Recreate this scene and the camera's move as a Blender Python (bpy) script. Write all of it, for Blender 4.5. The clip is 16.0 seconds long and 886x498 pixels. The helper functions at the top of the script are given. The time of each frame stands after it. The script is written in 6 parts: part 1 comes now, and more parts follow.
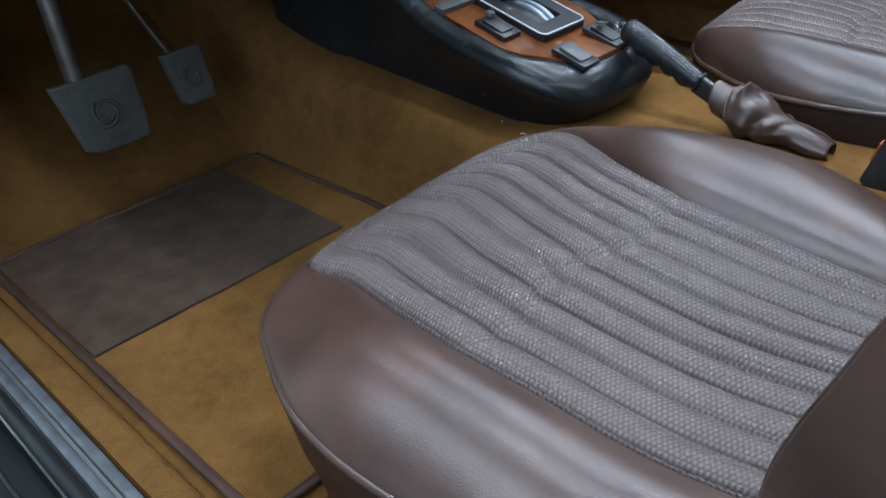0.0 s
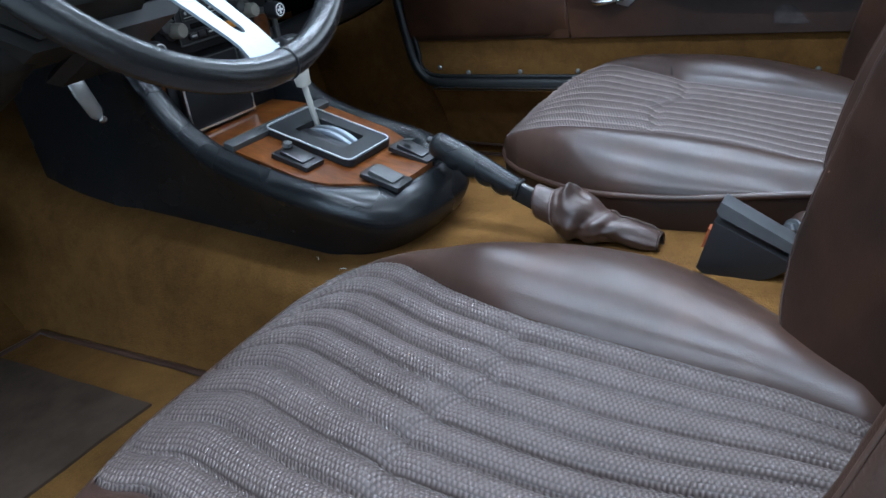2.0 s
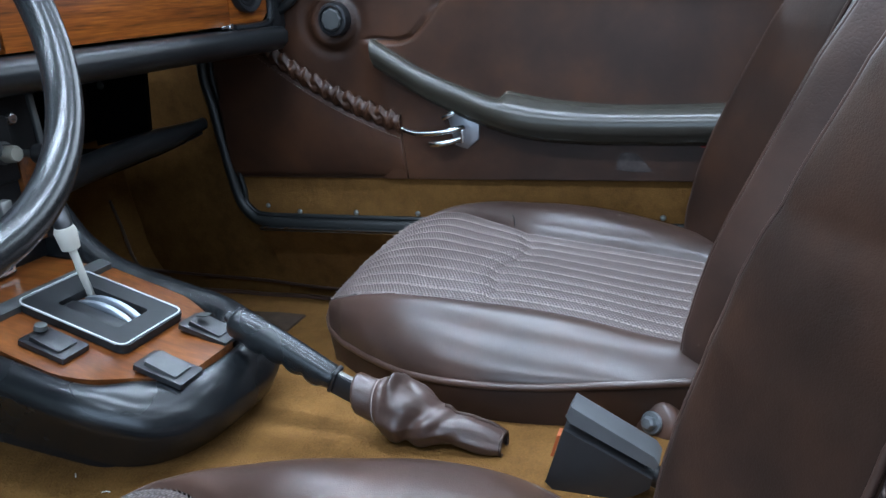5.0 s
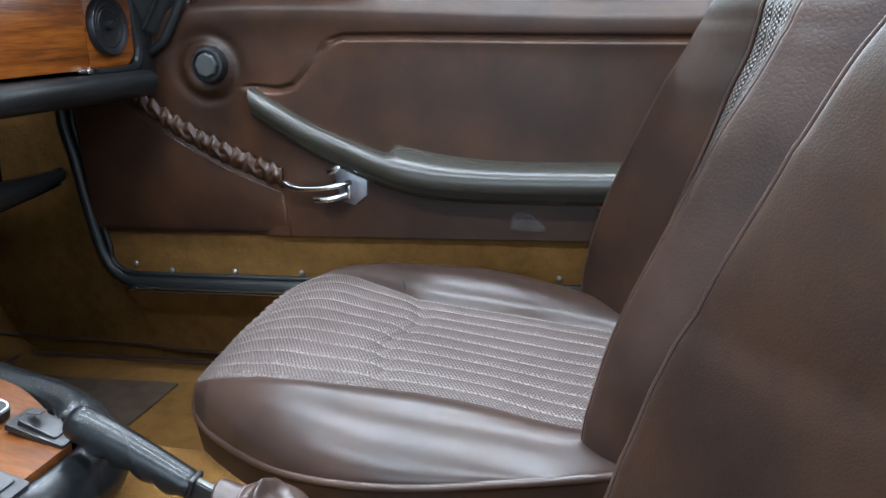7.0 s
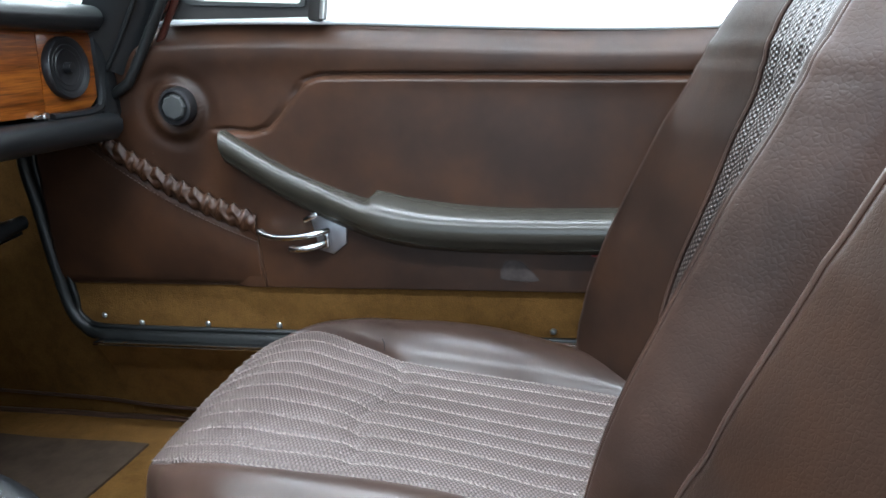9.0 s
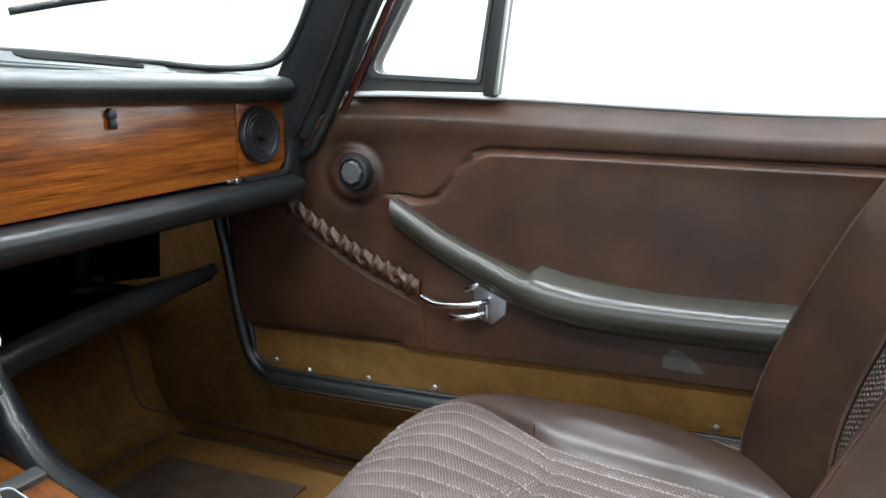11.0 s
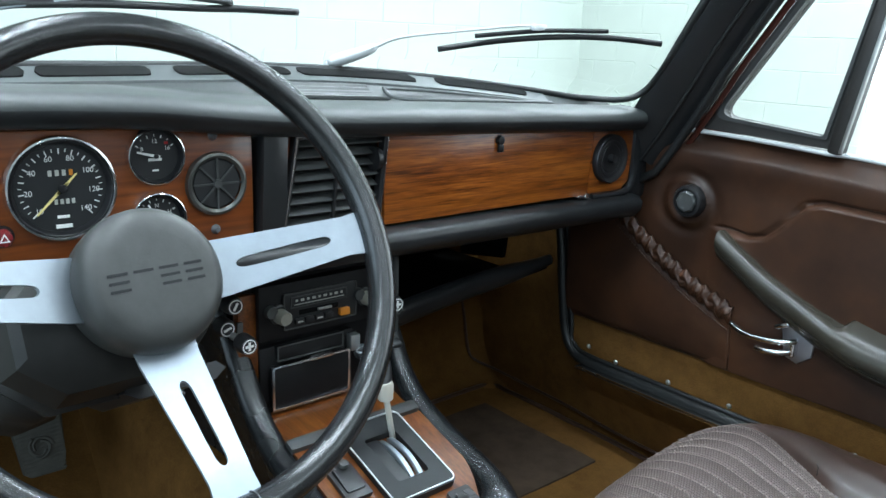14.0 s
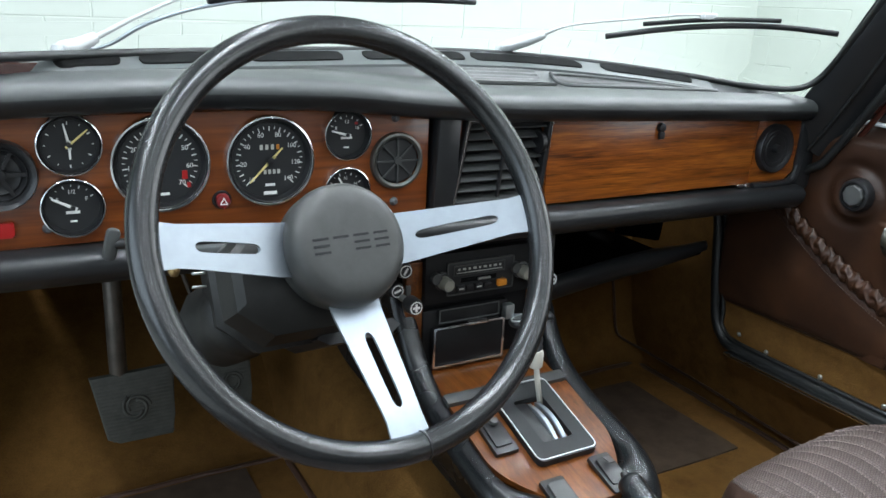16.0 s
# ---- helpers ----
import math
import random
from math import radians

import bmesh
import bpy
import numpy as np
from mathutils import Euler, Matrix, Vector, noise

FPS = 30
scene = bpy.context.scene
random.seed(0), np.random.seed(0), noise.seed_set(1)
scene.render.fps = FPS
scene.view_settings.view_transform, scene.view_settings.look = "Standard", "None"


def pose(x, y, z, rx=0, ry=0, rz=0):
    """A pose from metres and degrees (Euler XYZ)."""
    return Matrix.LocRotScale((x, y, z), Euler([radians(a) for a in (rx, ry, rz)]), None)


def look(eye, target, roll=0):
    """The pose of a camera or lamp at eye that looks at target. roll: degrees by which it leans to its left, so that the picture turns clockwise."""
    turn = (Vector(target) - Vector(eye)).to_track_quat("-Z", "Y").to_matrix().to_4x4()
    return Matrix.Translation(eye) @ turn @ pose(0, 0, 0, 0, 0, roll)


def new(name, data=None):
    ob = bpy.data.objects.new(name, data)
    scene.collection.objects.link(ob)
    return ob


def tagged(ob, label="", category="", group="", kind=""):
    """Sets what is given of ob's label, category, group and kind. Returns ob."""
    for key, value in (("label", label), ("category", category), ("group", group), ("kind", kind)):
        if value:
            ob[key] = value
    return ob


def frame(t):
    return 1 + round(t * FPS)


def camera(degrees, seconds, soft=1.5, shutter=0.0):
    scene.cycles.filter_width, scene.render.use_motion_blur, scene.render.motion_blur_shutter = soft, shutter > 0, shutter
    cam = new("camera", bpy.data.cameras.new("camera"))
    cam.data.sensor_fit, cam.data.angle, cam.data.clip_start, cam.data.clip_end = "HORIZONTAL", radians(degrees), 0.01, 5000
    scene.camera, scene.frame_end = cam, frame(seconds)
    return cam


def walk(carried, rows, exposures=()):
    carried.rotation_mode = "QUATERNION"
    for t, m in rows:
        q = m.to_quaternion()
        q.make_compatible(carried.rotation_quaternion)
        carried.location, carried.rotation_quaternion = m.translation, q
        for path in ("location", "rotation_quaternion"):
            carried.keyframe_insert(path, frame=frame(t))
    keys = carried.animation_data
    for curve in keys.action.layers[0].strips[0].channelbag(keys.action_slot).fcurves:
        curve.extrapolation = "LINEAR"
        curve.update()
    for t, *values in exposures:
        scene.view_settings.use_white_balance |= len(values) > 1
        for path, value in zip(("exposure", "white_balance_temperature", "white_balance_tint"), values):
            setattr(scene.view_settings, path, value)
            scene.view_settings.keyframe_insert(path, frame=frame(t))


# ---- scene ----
PATH = [
    (0, (-0.931, -0.888, 0.606), (0.228, 0.367, -0.435), -5.5),
    (0.5, (-0.909, -0.874, 0.6), (0.351, 0.32, -0.394), -6.0),
    (1, (-0.882, -0.857, 0.591), (0.476, 0.273, -0.346), -6.9),
    (1.5, (-0.857, -0.84, 0.581), (0.586, 0.226, -0.302), -7.7),
    (2, (-0.832, -0.825, 0.581), (0.688, 0.17, -0.255), -8.1),
    (2.5, (-0.799, -0.809, 0.577), (0.784, 0.124, -0.212), -8.1),
    (3, (-0.766, -0.798, 0.581), (0.872, 0.074, -0.166), -7.6),
    (3.5, (-0.738, -0.793, 0.584), (0.941, 0.03, -0.126), -6.9),
    (4, (-0.706, -0.792, 0.587), (1.007, -0.013, -0.088), -6.2),
    (6.3, (-0.583, -0.784, 0.602), (1.253, -0.234, 0.032), -2.9),
    (6.5, (-0.578, -0.778, 0.602), (1.272, -0.264, 0.041), -2.7),
    (7, (-0.547, -0.779, 0.61), (1.317, -0.315, 0.053), -2.7),
    (7.5, (-0.522, -0.777, 0.612), (1.355, -0.35, 0.069), -2.7),
    (8, (-0.497, -0.777, 0.614), (1.387, -0.368, 0.083), -2.9),
    (8.2, (-0.49, -0.776, 0.618), (1.396, -0.372, 0.088), -3.0),
    (10.3, (-0.400, -0.797, 0.662), (1.410, -0.071, 0.219), -2.8),
    (10.5, (-0.402, -0.797, 0.671), (1.392, -0.029, 0.236), -2.4),
    (11, (-0.428, -0.794, 0.695), (1.322, 0.079, 0.275), -2.3),
    (11.5, (-0.461, -0.804, 0.714), (1.235, 0.175, 0.305), -1.7),
    (12, (-0.49, -0.801, 0.749), (1.139, 0.274, 0.312), -0.5),
    (12.5, (-0.517, -0.821, 0.765), (1.029, 0.365, 0.316), 0.5),
    (13, (-0.544, -0.835, 0.778), (0.912, 0.455, 0.315), 1.1),
    (13.5, (-0.567, -0.854, 0.797), (0.796, 0.526, 0.311), 1.5),
    (14, (-0.59, -0.87, 0.815), (0.678, 0.589, 0.303), 2.2),
    (14.5, (-0.606, -0.883, 0.822), (0.576, 0.639, 0.291), 2.4),
    (15, (-0.622, -0.9, 0.83), (0.476, 0.677, 0.274), 2.7),
    (15.5, (-0.633, -0.913, 0.836), (0.391, 0.706, 0.259), 2.6),
    (16, (-0.645, -0.925, 0.843), (0.306, 0.731, 0.247), 2.6),
]
cam = camera(58.3, 16.0)
walk(cam, [(t, look(eye, target, roll)) for t, eye, target, roll in PATH],
     [(0, -0.42, 5750, 10), (3.0, -0.36, 5450, 10), (4.0, -0.24, 5400, 10), (6.5, 0.22, 6000, 10), (8.5, 0.32, 6100, 10), (11.0, 0.28, 6550, 10), (12.5, -0.02, 6300, 9), (13.3, -0.10, 6150, 7), (14.5, -0.34, 6100, 4), (16.0, -0.33, 6500, 10)])

# ---- world, lights ----
world = bpy.data.worlds.new("world")
scene.world = world
world.use_nodes = True
world.node_tree.nodes["Background"].inputs[0].default_value = (0.80, 0.92, 1.0, 1)
world.node_tree.nodes["Background"].inputs[1].default_value = 0.25


def area_lamp(name, eye, target, sx, sy, watts, colour):
    d = bpy.data.lights.new(name, "AREA")
    d.shape, d.size, d.size_y, d.energy, d.color = "RECTANGLE", sx, sy, watts, colour
    ob = new(name, d)
    ob.matrix_world = look(eye, target)
    return ob


COOL = (0.84, 0.93, 1.0)
# Unseen area lamp that stands in for daylight from the open door side.
area_lamp("unseen_daylight_west", (-4.4, -1.7, 1.7), (0, -0.5, 0.4), 5.0, 2.6, 140, (0.70, 0.86, 1.0))
for lx in (-1.9, -0.1, 1.7):
    area_lamp("unseen_ceiling_tube", (lx, -0.2, 3.1), (lx, -0.2, 0), 0.16, 3.6, 118, COOL)
    area_lamp("unseen_ceiling_tube", (lx, -4.4, 3.1), (lx, -4.4, 0), 0.16, 3.0, 48, COOL)
# Extra unseen tube, added to brighten the block wall at the north-east corner.
area_lamp("unseen_ceiling_tube", (3.2, 0.9, 3.1), (3.2, 0.9, 0), 0.16, 3.2, 150, COOL)

# ---- materials ----
def material(name, build):
    m = bpy.data.materials.new(name)
    m.use_nodes = True
    nt = m.node_tree
    bsdf = nt.nodes["Principled BSDF"]

    def node(kind, **inputs):
        n = nt.nodes.new(kind)
        for k, v in inputs.items():
            key = k.replace("_", " ")
            if isinstance(v, bpy.types.NodeSocket):
                nt.links.new(v, n.inputs[key])
            else:
                n.inputs[key].default_value = v
        return n

    def put(key, v):
        if isinstance(v, bpy.types.NodeSocket):
            nt.links.new(v, bsdf.inputs[key])
        else:
            bsdf.inputs[key].default_value = v

    build(nt, node, put)
    return m


def rgba(c):
    return (*c, 1.0)


def ramp(nt, fac, stops, blend="LINEAR"):
    n = nt.nodes.new("ShaderNodeValToRGB")
    n.color_ramp.interpolation = blend
    e = n.color_ramp.elements
    while len(e) < len(stops):
        e.new(0.5)
    for el, (p, c) in zip(e, stops):
        el.position, el.color = p, rgba(c)
    nt.links.new(fac, n.inputs["Fac"])
    return n.outputs["Color"]


def noise_fac(nt, node, coord, scale, detail=4.0, rough=0.55, dist=0.0):
    n = node("ShaderNodeTexNoise", Scale=scale, Detail=detail, Roughness=rough, Distortion=dist)
    nt.links.new(coord, n.inputs["Vector"])
    return n.outputs["Fac"]


def coords(nt, which="Object"):
    return nt.nodes.new("ShaderNodeTexCoord").outputs[which]


def bump(nt, node, put, height, strength, distance):
    b = node("ShaderNodeBump", Strength=strength, Distance=distance)
    nt.links.new(height, b.inputs["Height"])
    put("Normal", b.outputs["Normal"])
    return b


def add_heights(nt, a, b, ka, kb):
    m1 = nt.nodes.new("ShaderNodeMath")
    m1.operation = "MULTIPLY"
    nt.links.new(a, m1.inputs[0])
    m1.inputs[1].default_value = ka
    m2 = nt.nodes.new("ShaderNodeMath")
    m2.operation = "MULTIPLY_ADD"
    nt.links.new(b, m2.inputs[0])
    m2.inputs[1].default_value = kb
    nt.links.new(m1.outputs[0], m2.inputs[2])
    return m2.outputs[0]


def leather(name, dark, light, rough=0.42, grain=260.0, depth=0.0006, worn=None, crease=0.5, stops=(0.28, 0.60, 0.86), spec=0.5):
    """Pebbled hide: flat cells parted by fine creases, soft mottling, patches of wear."""
    def build(nt, node, put):
        c = coords(nt)
        mottle = add_heights(nt, noise_fac(nt, node, c, 9.0, 3, 0.5), noise_fac(nt, node, c, 60.0, 2, 0.5), 0.84, 0.16)
        col = ramp(nt, mottle, [(stops[0], dark), (stops[1], light)] + ([(stops[2], worn)] if worn else []), "B_SPLINE")
        put("Base Color", col)
        warp = nt.nodes.new("ShaderNodeVectorMath")
        warp.operation = "MULTIPLY_ADD"
        warp.inputs[1].default_value = (0.0012, 0.0012, 0.0012)
        wn = node("ShaderNodeTexNoise", Scale=120.0, Detail=2.0)
        nt.links.new(c, wn.inputs["Vector"])
        nt.links.new(wn.outputs["Color"], warp.inputs[0])
        nt.links.new(c, warp.inputs[2])
        v = nt.nodes.new("ShaderNodeTexVoronoi")
        v.feature = "DISTANCE_TO_EDGE"
        v.inputs["Scale"].default_value = grain
        nt.links.new(warp.outputs[0], v.inputs["Vector"])
        cell = node("ShaderNodeMapRange", From_Max=0.22)
        nt.links.new(v.outputs["Distance"], cell.inputs["Value"])
        h = add_heights(nt, cell.outputs["Result"], noise_fac(nt, node, c, 75.0, 5, 0.6), 0.22, crease)
        bump(nt, node, put, h, 0.5, depth)
        r = node("ShaderNodeMapRange", To_Min=rough - 0.04, To_Max=rough + 0.07)
        nt.links.new(noise_fac(nt, node, c, 14.0, 2, 0.4), r.inputs["Value"])
        put("Roughness", r.outputs["Result"])
        put("Specular IOR Level", spec)
    return material(name, build)


def plain(name, colour, rough=0.5, metal=0.0, vary=0.15, scale=40.0, bump_depth=0.0002, spec=0.5):
    def build(nt, node, put):
        c = coords(nt)
        f = noise_fac(nt, node, c, scale, 5)
        put("Base Color", ramp(nt, f, [(0.3, tuple(x * (1 - vary) for x in colour)), (0.7, tuple(min(1, x * (1 + vary)) for x in colour))]))
        put("Roughness", rough)
        put("Metallic", metal)
        put("Specular IOR Level", spec)
        if bump_depth:
            bump(nt, node, put, noise_fac(nt, node, c, scale * 8, 3), 0.3, bump_depth)
    return material(name, build)


def carpet_material(name, dark, light):
    def build(nt, node, put):
        c = coords(nt)
        big = noise_fac(nt, node, c, 7.0, 6, 0.65)
        fine = noise_fac(nt, node, c, 420.0, 2)
        mid = noise_fac(nt, node, c, 38.0, 4, 0.7)
        mix = add_heights(nt, add_heights(nt, big, mid, 0.66, 0.34), fine, 0.78, 0.22)
        put("Base Color", ramp(nt, mix, [(0.34, dark), (0.62, light)]))
        put("Roughness", 0.95)
        put("Sheen Weight", 0.35)
        put("Sheen Roughness", 0.4)
        put("Sheen Tint", rgba(light))
        put("Specular IOR Level", 0.1)
        bump(nt, node, put, add_heights(nt, fine, noise_fac(nt, node, c, 90.0, 4), 0.6, 0.6), 0.7, 0.003)
    return material(name, build)


def wood_material(name, dark, mid, light, axis=0, scale=1.0, coat=0.35):
    def build(nt, node, put):
        c = coords(nt)
        m = node("ShaderNodeMapping")
        nt.links.new(c, m.inputs["Vector"])
        s = [38.0 * scale] * 3
        s[axis] = 1.9 * scale
        m.inputs["Scale"].default_value = s
        v = m.outputs["Vector"]
        f1 = noise_fac(nt, node, v, 1.1, 7, 0.66, 0.4)
        f2 = noise_fac(nt, node, v, 9.0, 3, 0.5, 0.3)
        streak = noise_fac(nt, node, v, 3.4, 2, 0.4, 0.2)
        f = add_heights(nt, add_heights(nt, f1, streak, 0.52, 0.24), f2, 1.0, 0.26)
        put("Base Color", ramp(nt, f, [(0.39, dark), (0.51, mid), (0.64, light)]))
        put("Roughness", 0.28)
        put("Coat Weight", coat)
        put("Coat Roughness", 0.15)
        bump(nt, node, put, f2, 0.15, 0.0003)
    return material(name, build)


def weave_material(name, dark, light, across=0.0090, along=0.0046, stops=(0.12, 0.80), depth=0.0010):
    """Basket-woven vinyl: ribs along and across, in the metres of the UV map."""
    def build(nt, node, put):
        uv = coords(nt, "UV")
        sep = nt.nodes.new("ShaderNodeSeparateXYZ")
        nt.links.new(uv, sep.inputs[0])

        def m(op, a, b=None):
            n = nt.nodes.new("ShaderNodeMath")
            n.operation = op
            for i, q in enumerate((a, b)):
                if q is None:
                    continue
                if isinstance(q, bpy.types.NodeSocket):
                    nt.links.new(q, n.inputs[i])
                else:
                    n.inputs[i].default_value = q
            return n.outputs[0]

        kx, ky = 2 * math.pi / across, 2 * math.pi / along
        a = m("SINE", m("MULTIPLY", sep.outputs[0], kx))
        b = m("SINE", m("ADD", m("MULTIPLY", sep.outputs[1], ky), m("MULTIPLY", m("SIGN", a), 1.57)))
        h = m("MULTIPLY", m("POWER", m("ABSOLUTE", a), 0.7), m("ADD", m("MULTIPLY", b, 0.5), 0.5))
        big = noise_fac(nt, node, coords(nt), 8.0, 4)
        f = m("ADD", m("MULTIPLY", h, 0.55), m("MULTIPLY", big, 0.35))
        # Hollows go darker and rib tops paler: shade and glints put into the colour.
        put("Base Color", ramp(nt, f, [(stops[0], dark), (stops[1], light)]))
        put("Roughness", 0.38)
        put("Specular IOR Level", 0.5)
        bump(nt, node, put, h, 0.9, depth)
    return material(name, build)


LEATHER = leather("brown_leather", (0.0170, 0.0092, 0.0062), (0.0290, 0.0150, 0.0100), 0.43, 420.0, 0.0005, (0.048, 0.0215, 0.0115), 1.2, (0.34, 0.52, 0.70), 0.26)
CREASED = leather("creased_brown_leather", (0.034, 0.0190, 0.0140), (0.058, 0.0325, 0.0245), 0.34, 230.0, 0.0007, (0.080, 0.043, 0.030), 1.0, (0.34, 0.54, 0.74), 0.5)
LEATHER_DARK = leather("dark_cushion_leather", (0.030, 0.0178, 0.0135), (0.050, 0.0300, 0.0232), 0.29, 480.0, 0.00022, (0.064, 0.035, 0.025), 0.5, (0.30, 0.54, 0.74))
LEATHER_WORN = leather("worn_brown_leather", (0.038, 0.0205, 0.0148), (0.064, 0.0365, 0.0280), 0.29, 380.0, 0.00048, (0.094, 0.050, 0.034), 0.5, (0.30, 0.54, 0.74), 0.5)
GAITER_HIDE = leather("gaiter_leather", (0.034, 0.0205, 0.0160), (0.058, 0.0350, 0.0280), 0.28, 480.0, 0.0005, (0.082, 0.048, 0.038), 0.6, (0.30, 0.54, 0.74), 0.6)
LEATHER_DOOR = leather("brown_door_vinyl", (0.022, 0.0100, 0.0056), (0.042, 0.0185, 0.0100), 0.38, 420.0, 0.0004, (0.064, 0.026, 0.0115), 0.5, (0.34, 0.54, 0.76), 0.36)
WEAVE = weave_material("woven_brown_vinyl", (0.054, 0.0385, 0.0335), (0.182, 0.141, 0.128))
# The pale dots on this dark weave are glints painted by the ramp.
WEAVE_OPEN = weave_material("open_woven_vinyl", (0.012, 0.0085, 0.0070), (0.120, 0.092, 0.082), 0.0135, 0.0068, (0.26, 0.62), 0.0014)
CARPET = carpet_material("golden_brown_carpet", (0.068, 0.032, 0.0085), (0.172, 0.085, 0.023))
HEEL = plain("brown_rubber_heel_pad", (0.060, 0.041, 0.029), 0.9, 0, 0.25, 25, 0.0004, 0.1)
BLACK = leather("black_vinyl", (0.009, 0.010, 0.011), (0.017, 0.018, 0.019), 0.29, 320.0, 0.00014, None, 0.30)
BLACK_SHINE = leather("polished_black_vinyl", (0.006, 0.0068, 0.0078), (0.012, 0.013, 0.014), 0.25, 330.0, 0.00001, None, 0.08, spec=0.5)
DASH_BLACK = leather("black_dash_vinyl", (0.026, 0.029, 0.029), (0.041, 0.045, 0.044), 0.44, 600.0, 0.0003)
WHEEL_BLACK = leather("black_wheel_leather", (0.009, 0.0095, 0.0102), (0.014, 0.0148, 0.0156), 0.17, 460.0, 0.00036, None, 0.05, spec=0.75)
PLASTIC = plain("black_plastic", (0.012, 0.012, 0.013), 0.35)
HUB = plain("black_hub_rubber", (0.040, 0.041, 0.039), 0.42, 0, 0.15, 60)
# Paler than the pad: the cool reflection on the strip is in this colour.
STRIP = plain("vent_strip_sheen", (0.075, 0.082, 0.082), 0.30, 0, 0.1, 40)
GATE = plain("dark_grey_plate", (0.012, 0.0128, 0.0136), 0.48, 0, 0.15, 40, 0.0002, 0.3)
PLASTIC_GREY = plain("grey_black_plastic", (0.045, 0.047, 0.046), 0.45)
# Near-black that puts the shade of recesses, slots and footwells into the colour.
DARK = plain("recess_shade", (0.006, 0.006, 0.006), 0.9, spec=0.08)
RUBBER = plain("pedal_rubber", (0.056, 0.055, 0.046), 0.7, 0, 0.25, 60)
RADIO_BLACK = plain("matt_black_metal", (0.006, 0.006, 0.0065), 0.55, 0, 0.15, 60, 0.0002, 0.3)
RING_GREY = plain("dark_grey_metal", (0.11, 0.11, 0.10), 0.32, 0.7, 0.1, 40, 0)
SEAL = plain("black_door_seal", (0.010, 0.011, 0.011), 0.45)
FRAME_RUBBER = plain("dark_frame_rubber", (0.022, 0.020, 0.018), 0.5)
STEEL = plain("brushed_steel", (0.36, 0.40, 0.44), 0.48, 1.0, 0.04, 90)
CHROME = plain("chrome", (0.82, 0.83, 0.84), 0.16, 1.0, 0.02, 60, 0)
ALLOY = plain("dull_alloy_trim", (0.42, 0.43, 0.42), 0.4, 0.9, 0.1, 60)
DULL = plain("scuffed_grey_metal", (0.16, 0.17, 0.18), 0.5, 0.7, 0.3, 50)
ARM = plain("olive_grey_armrest", (0.037, 0.033, 0.025), 0.26, 0, 0.08, 30)
WOOD = wood_material("varnished_walnut", (0.055, 0.012, 0.002), (0.22, 0.058, 0.007), (0.40, 0.125, 0.016), scale=1.6)
WOOD_DRIVER = wood_material("varnished_walnut_red", (0.066, 0.014, 0.0035), (0.165, 0.040, 0.007), (0.24, 0.066, 0.011), scale=0.8)
WOOD_CONSOLE = wood_material("console_wood", (0.055, 0.015, 0.003), (0.115, 0.035, 0.0065), (0.19, 0.064, 0.012), axis=1, scale=0.9, coat=0.08)
WALL_PAINT = plain("white_painted_block", (0.57, 0.615, 0.56), 0.7, 0, 0.03, 4)
CEILING_PAINT = plain("low_bounce_grey", (0.30, 0.31, 0.31), 0.8, 0, 0.05, 4)
CONCRETE = plain("grey_concrete", (0.38, 0.38, 0.36), 0.6, 0, 0.15, 3)
BODY_PAINT = plain("maroon_paint", (0.055, 0.014, 0.009), 0.25, 0, 0.05, 20, 0)
PALE_METAL = plain("pale_painted_metal", (0.62, 0.64, 0.64), 0.35, 0.2, 0.05, 30, 0)
CREAM = plain("cream_plastic", (0.50, 0.48, 0.42), 0.35, 0, 0.05, 30, 0)
THREAD = plain("pale_brown_thread", (0.215, 0.175, 0.158), 0.5, 0, 0.1, 60, 0)
THREAD_DULL = plain("dull_brown_thread", (0.085, 0.066, 0.058), 0.5, 0, 0.1, 60, 0)
GREY_PRINT = plain("grey_print", (0.45, 0.45, 0.41), 0.5, 0, 0.1, 20, 0)
WHITE_PRINT = plain("white_print", (0.75, 0.75, 0.72), 0.5, 0, 0.02, 20, 0)
RED = plain("red_plastic", (0.35, 0.012, 0.012), 0.3, 0, 0.05, 20, 0)
RED_DARK = plain("dark_red_plastic", (0.17, 0.012, 0.014), 0.3, 0, 0.05, 20, 0)
AMBER = plain("amber_plastic", (0.55, 0.20, 0.02), 0.4, 0, 0.05, 20, 0)
NEEDLE = plain("pale_yellow_needle", (0.75, 0.62, 0.25), 0.5, 0, 0.03, 20, 0)
GAUGE_BLACK = plain("gauge_face", (0.012, 0.013, 0.014), 0.5, 0, 0.1, 20, 0)


# ---- mesh helpers ----
ORIGIN = {}


def thing(name, base, label, category, group="", kind=""):
    ob = new(name)
    ob.location = base
    ORIGIN[ob] = Vector(base)
    return tagged(ob, label, category, group, kind)


def part(name, bm, mat, parent=None, label="", smooth=40):
    """One mesh object out of a bmesh in world metres, under its parent."""
    me = bpy.data.meshes.new(name)
    origin = ORIGIN[parent] if parent else Vector((0, 0, 0))
    bmesh.ops.translate(bm, verts=bm.verts, vec=-origin)
    bmesh.ops.recalc_face_normals(bm, faces=bm.faces)
    bm.to_mesh(me)
    bm.free()
    me.materials.append(mat)
    if smooth:
        me.polygons.foreach_set("use_smooth", [True] * len(me.polygons))
        me.set_sharp_from_angle(angle=radians(smooth))
    ob = new(name, me)
    ob.parent = parent
    ORIGIN[ob] = origin
    if label:
        ob["label"] = label
    return ob


